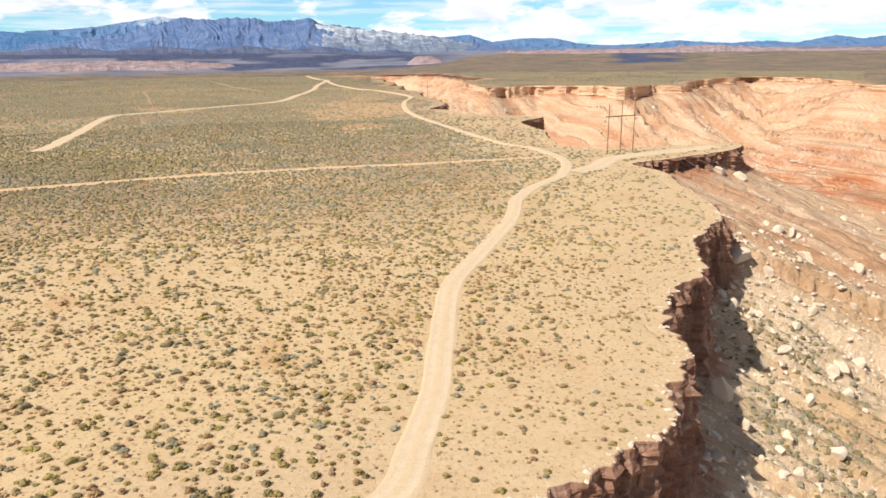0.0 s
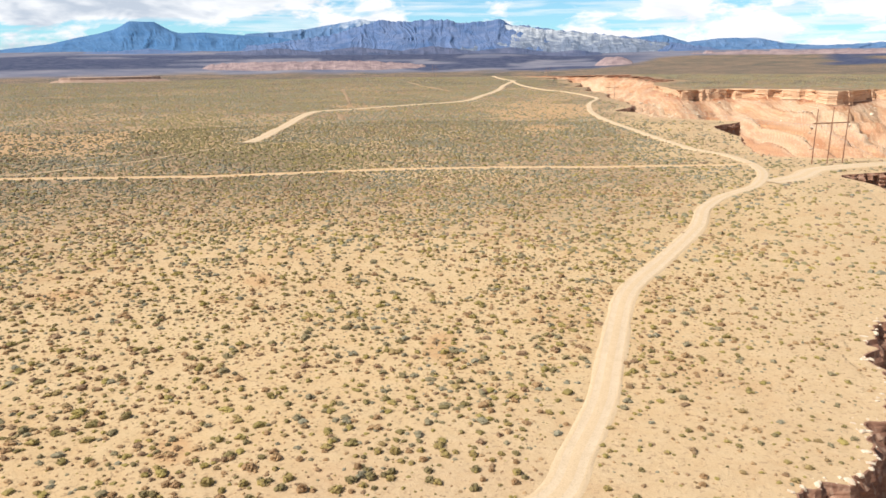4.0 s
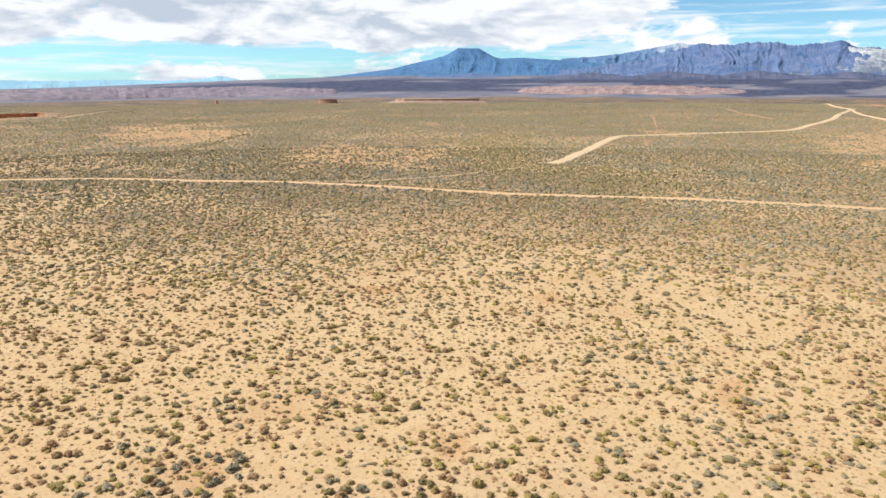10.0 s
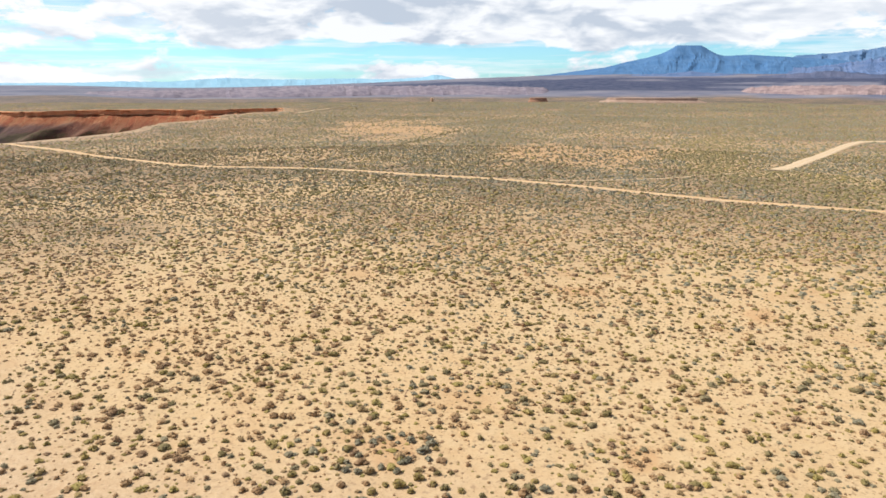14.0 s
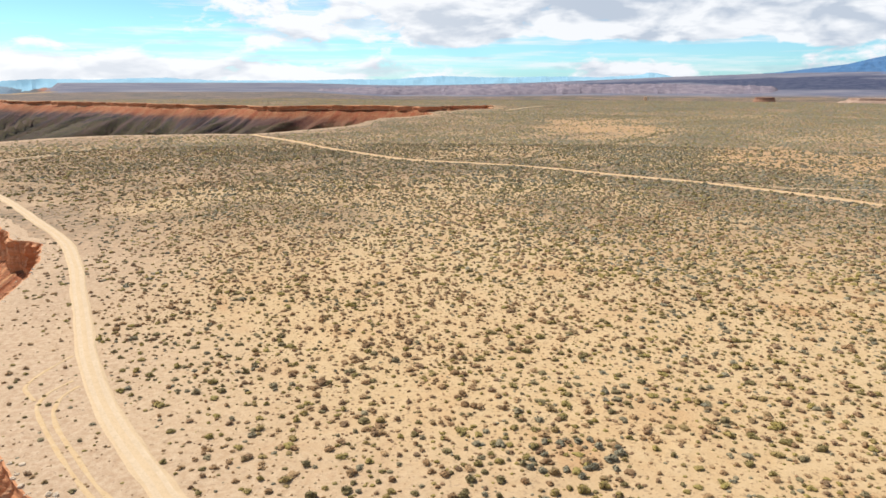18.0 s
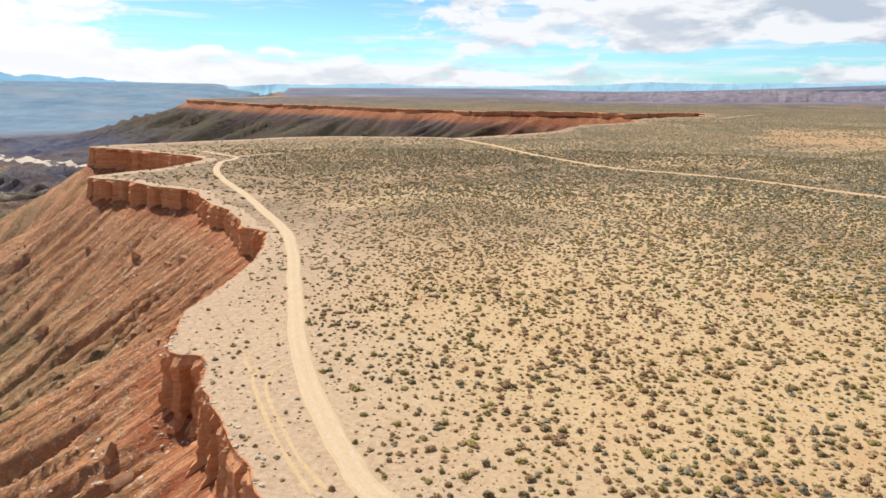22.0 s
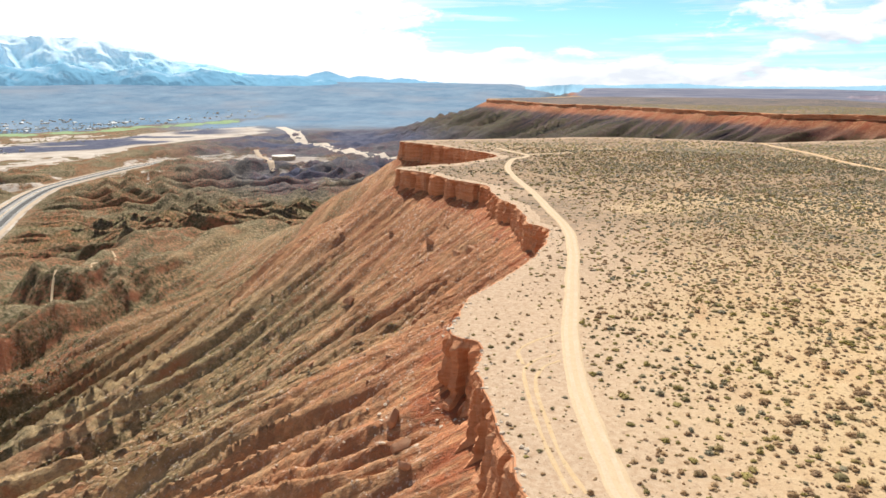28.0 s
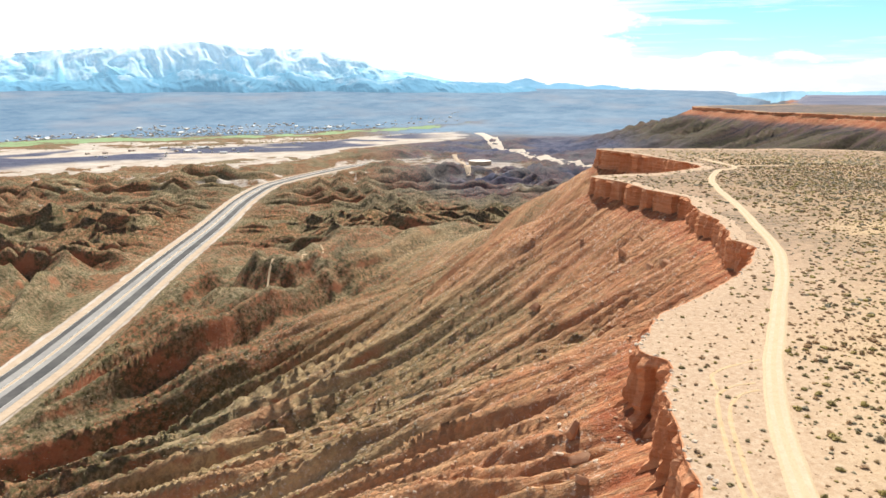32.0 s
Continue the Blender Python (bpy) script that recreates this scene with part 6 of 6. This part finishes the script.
def pole_frame(x, y, along, height=18.5, spread=6.2, poles=3):
    """A wooden frame of two or three poles with one crossarm; along: degrees of the crossarm."""
    e = tagged(new("power_pole_frame"), f"{'three' if poles == 3 else 'two'}-pole wooden power line frame with a crossarm", "power pole", "power line frames")
    z = float(terrain(np.array([float(x)]), np.array([float(y)]))[0][0])
    e.matrix_basis = pose(x, y, z, 0, 0, along)
    arm = height * 0.74
    xs = (-spread, 0, spread) if poles == 3 else (-spread / 2, spread / 2)
    for px in xs:
        bm = bmesh.new()
        tube(bm, (px, 0, -1.5), (px, 0, height * (1 if px else 1.03)), 0.2, 0.13)
        part("pole", bm, WOOD, e)
    bm = bmesh.new()
    bmesh.ops.create_cube(bm, size=1)
    bmesh.ops.scale(bm, vec=(2 * spread + 2.4, 0.26, 0.36), verts=bm.verts)
    bmesh.ops.translate(bm, vec=(0, 0.3, arm), verts=bm.verts)
    bmesh.ops.bevel(bm, geom=bm.edges, offset=0.03, segments=1, affect="EDGES")
    part("crossarm", bm, WOOD, e)
    for px in (-spread * 0.62, spread * 0.38, spread * 1.1):
        bm = bmesh.new()
        for k in range(7):
            tube(bm, (px, 0.3, arm - 0.35 - k * 0.17), (px, 0.3, arm - 0.44 - k * 0.17), 0.13, 0.07, 7)
        part("insulator_string", bm, PORCELAIN, e)
    return e, z + arm - 1.6


def wire(p, q, sag, label):
    c = bpy.data.curves.new("power_wire", "CURVE")
    c.dimensions, c.bevel_depth, c.bevel_resolution = "3D", 0.035, 1
    sp = c.splines.new("POLY")
    n = 32
    sp.points.add(n)
    for k in range(n + 1):
        t = k / n
        co = Vector(p).lerp(Vector(q), t)
        sp.points[k].co = (co.x, co.y, co.z - sag * 4 * t * (1 - t), 1)
    c.materials.append(WIRE)
    return tagged(new("power_wire", c), label, "cable", "power wires")


frames = [(230, 178, 28, 3), (67, 268.5, 28, 3), (-15, 656, -8, 2), (-140, 1290, -8, 2), (-300, 1120, 12, 2)]
ends = []
for fx, fy, turn, count in frames:
    e, h = pole_frame(fx, fy, turn, 18.5 if fy < 700 else 24.0, 6.2 if count == 3 else 5.0, count)
    ends.append((e, h, fx, fy, turn))
for (e0, h0, x0, y0, t0), (e1, h1, x1, y1, t1) in zip(ends[:2], ends[1:3]):
    for off in (-3.9, 2.3, 6.8):
        p = (x0 + off * math.cos(radians(t0)), y0 + off * math.sin(radians(t0)), h0)
        q = (x1 + off * math.cos(radians(t1)), y1 + off * math.sin(radians(t1)), h1)
        wire(p, q, 5.0, "thin sagging power wire across the canyon")


# ---- valley: storage tank, dirt road, town ----
def tank(x, y, z, radius=21, height=6.5):
    e = tagged(new("storage_tank"), "wide low white storage tank on a graded pad", "storage tank")
    e.matrix_basis = pose(x, y, z)
    n = 48
    bm = bmesh.new()
    lo = [bm.verts.new((radius * math.cos(k * 6.2832 / n), radius * math.sin(k * 6.2832 / n), -4)) for k in range(n)]
    hi = [bm.verts.new((radius * math.cos(k * 6.2832 / n), radius * math.sin(k * 6.2832 / n), height)) for k in range(n)]
    for k in range(n):
        bm.faces.new((lo[k], lo[(k + 1) % n], hi[(k + 1) % n], hi[k]))
    part("shell", bm, SHOULDER, e, "tan steel shell")
    bm = bmesh.new()
    rim = [bm.verts.new(((radius + 0.3) * math.cos(k * 6.2832 / n), (radius + 0.3) * math.sin(k * 6.2832 / n), height + 0.05)) for k in range(n)]
    top = bm.verts.new((0, 0, height + 1.4))
    for k in range(n):
        bm.faces.new((rim[k], rim[(k + 1) % n], top))
    part("roof", bm, TANK_WHITE, e, "white shallow cone roof")


tank(*TANK, -95.0)


def draped(name, pts, width, mat, label, lift=1.2):
    line = spline([(*q, 0) for q in pts], 8.0)[:, :2]
    tg = np.gradient(line, axis=0)
    tg /= np.linalg.norm(tg, axis=1)[:, None]
    nr = np.stack([-tg[:, 1], tg[:, 0]], 1)
    V = []
    for u in (-0.5, -0.4, 0.4, 0.5):
        p = line + nr * u * width
        z, d = terrain(p[:, 0], p[:, 1])
        V.append(np.column_stack([p, z + (lift if abs(u) < 0.5 else -0.6)]))
    ob = mesh_from(name, np.vstack(V), grid_faces(4, len(line))[:, ::-1], mat, smooth_shade=True)
    return tagged(ob, label, "dirt road", kind="structure")


PALE_SAND = mottled("pale_wash_sand", (0.58, 0.50, 0.42), (0.66, 0.58, 0.50), 0.05, 0.95, 0.0)
draped("wash_channel", [(-2050, -1300), (-1884, -1159), (-1700, -1040), (-1532, -917), (-1420, -810), (-1329, -726), (-1239, -609), (-1180, -520)], 34, PALE_SAND, "pale sandy wash winding through badlands")
draped("valley_dirt_road", [(-1240, -850), (-1180, -800), (-1120, -745), (-1060, -700), (-980, -640)], 10, SHOULDER, "graded dirt road to the tank")
draped("footpath", [(-398, -402), (-380, -380), (-352, -372), (-330, -350), (-300, -345), (-270, -322)], 1.4, TRACK_EDGE, "narrow pale trail on the badland ridges", 0.35)

WALLS = [mottled("pale_house_wall", (0.62, 0.58, 0.52), (0.70, 0.67, 0.62), 0.1, 0.8, 0.0), mottled("tan_house_wall", (0.42, 0.34, 0.26), (0.5, 0.42, 0.33), 0.1, 0.8, 0.0)]
ROOFS = [mottled("grey_house_roof", (0.34, 0.36, 0.40), (0.42, 0.44, 0.48), 0.1, 0.8, 0.0), mottled("white_metal_roof", (0.66, 0.68, 0.70), (0.74, 0.76, 0.78), 0.1, 0.5, 0.0), mottled("brown_house_roof", (0.32, 0.26, 0.23), (0.40, 0.33, 0.29), 0.1, 0.8, 0.0)]


def house(w, d, h, wall, roof, label):
    e = tagged(new("house"), label, "house", "houses in the valley town")
    bm = bmesh.new()
    bmesh.ops.create_cube(bm, size=1)
    bmesh.ops.scale(bm, vec=(w, d, h + 2), verts=bm.verts)
    bmesh.ops.translate(bm, vec=(0, 0, h / 2 - 1), verts=bm.verts)
    part("wall", bm, wall, e)
    bm = bmesh.new()
    o, g = 0.6, h + 0.28 * d
    v = [bm.verts.new(p) for p in ((-w / 2 - o, -d / 2 - o, h), (w / 2 + o, -d / 2 - o, h), (w / 2 + o, d / 2 + o, h), (-w / 2 - o, d / 2 + o, h), (-w / 2 - o, 0, g), (w / 2 + o, 0, g))]
    for f in ((0, 1, 5, 4), (2, 3, 4, 5), (1, 2, 5), (3, 0, 4), (3, 2, 1, 0)):
        bm.faces.new([v[k] for k in f])
    part("roof", bm, roof, e)
    return e


town_models = [house(9, 6, 2.8, WALLS[0], ROOFS[0], "pale house with a grey gable roof"), house(13, 8, 3.2, WALLS[1], ROOFS[1], "tan building with a white metal roof"),
               house(10, 7, 2.8, WALLS[1], ROOFS[2], "tan house with a brown gable roof"), house(20, 10, 4, WALLS[0], ROOFS[1], "long white farm shed")]
g = np.random.default_rng(77)
n_house = 0
town = []
while len(town) < 270:
    ta = 124 + 36 * g.random() ** 0.8
    gr = float(np.interp(ta, GREEN_AZ, GREEN_R))
    dense = 1.0 if 134 < ta < 149 else 0.35
    tr = gr + 110 + (460 if 136 < ta < 149 else 220) * g.random() ** 1.4
    if g.random() < dense:
        town.append((-math.sin(radians(ta)) * tr, math.cos(radians(ta)) * tr))
for k in range(26):
    town.append((-800 - 330 * g.random(), -1300 - 240 * g.random()))
tx, ty = np.array(town).T
tzs = terrain(tx, ty)[0]
for k, (hx, hy, hz) in enumerate(zip(tx, ty, tzs)):
    m = pose(hx, hy, hz, 0, 0, 30 * int(g.integers(0, 6))) @ Matrix.Scale(0.65 + 0.3 * g.random(), 4)
    if k < 4:
        town_models[k].matrix_basis = m
    else:
        copy_thing(town_models[int(g.choice([0, 0, 2, 2, 2, 1, 3]))], m).scale = m.to_scale()
# dark tree clumps between the houses and along the fields
ta = np.where(g.random(1500) < 0.6, 133 + 16 * g.random(1500), 124 + 38 * g.random(1500))
gr = np.interp(ta, GREEN_AZ, GREEN_R)
tr = gr + np.where(g.random(1500) < 0.75, 100 + 300 * g.random(1500) ** 1.5, -130 - 260 * g.random(1500))
x, y = -np.sin(np.radians(ta)) * tr, np.cos(np.radians(ta)) * tr
scatter("valley_trees", x, y, terrain(x, y)[0] - 0.5, 3 + 4 * g.random(1500), 0.2 + g.random(1500) * 0.3, lump_shapes, "dark tree clumps round the valley town", "trees")


# ---- small landmarks on the plain ----
def outcrop(name, az, r, wide, deep, tall, mat, label):
    """A flat-topped ledge of bare rock."""
    g = np.random.default_rng(int(az * 10))
    bm = bmesh.new()
    n = 40
    rings = []
    for q, hgt in ((1.25, -2), (1.08, tall * 0.35), (0.98, tall * 0.55), (0.95, tall), (0.5, tall * 1.04)):
        rings.append([bm.verts.new((math.cos(k * 6.2832 / n) * wide / 2 * q * (0.85 + 0.3 * noise.noise(Vector((math.cos(k * 6.2832 / n) * 2.5, math.sin(k * 6.2832 / n) * 2.5, az)))),
                                    math.sin(k * 6.2832 / n) * deep / 2 * q, hgt + 0.2 * g.random())) for k in range(n)])
    for a, b in zip(rings, rings[1:]):
        for k in range(n):
            bm.faces.new((a[k], a[(k + 1) % n], b[(k + 1) % n], b[k]))
    bm.faces.new(rings[-1])
    me = bpy.data.meshes.new(name)
    bm.to_mesh(me)
    bm.free()
    me.materials.append(mat)
    ob = tagged(new(name, me), label, "rock outcrop", kind="structure")
    x, y = -math.sin(radians(az)) * r, math.cos(radians(az)) * r
    z = float(terrain(np.array([x]), np.array([y]))[0][0])
    ob.matrix_basis = pose(x, y, z, 0, 0, az)


outcrop("outcrop_dark", 47.2, 1700, 46, 30, 10, SHADED_RED_ROCK, "small dark red butte on the plain")
outcrop("outcrop_pale", 38.6, 1380, 190, 50, 9, mottled("pink_ledge_rock", (0.36, 0.245, 0.195), (0.48, 0.35, 0.285), 0.15, 0.95, 0.5), "pale pink ledge of bare rock")
outcrop("outcrop_tan", 55.5, 1850, 7, 6, 11, PALE_ROCK, "small tan pinnacle on the plain")
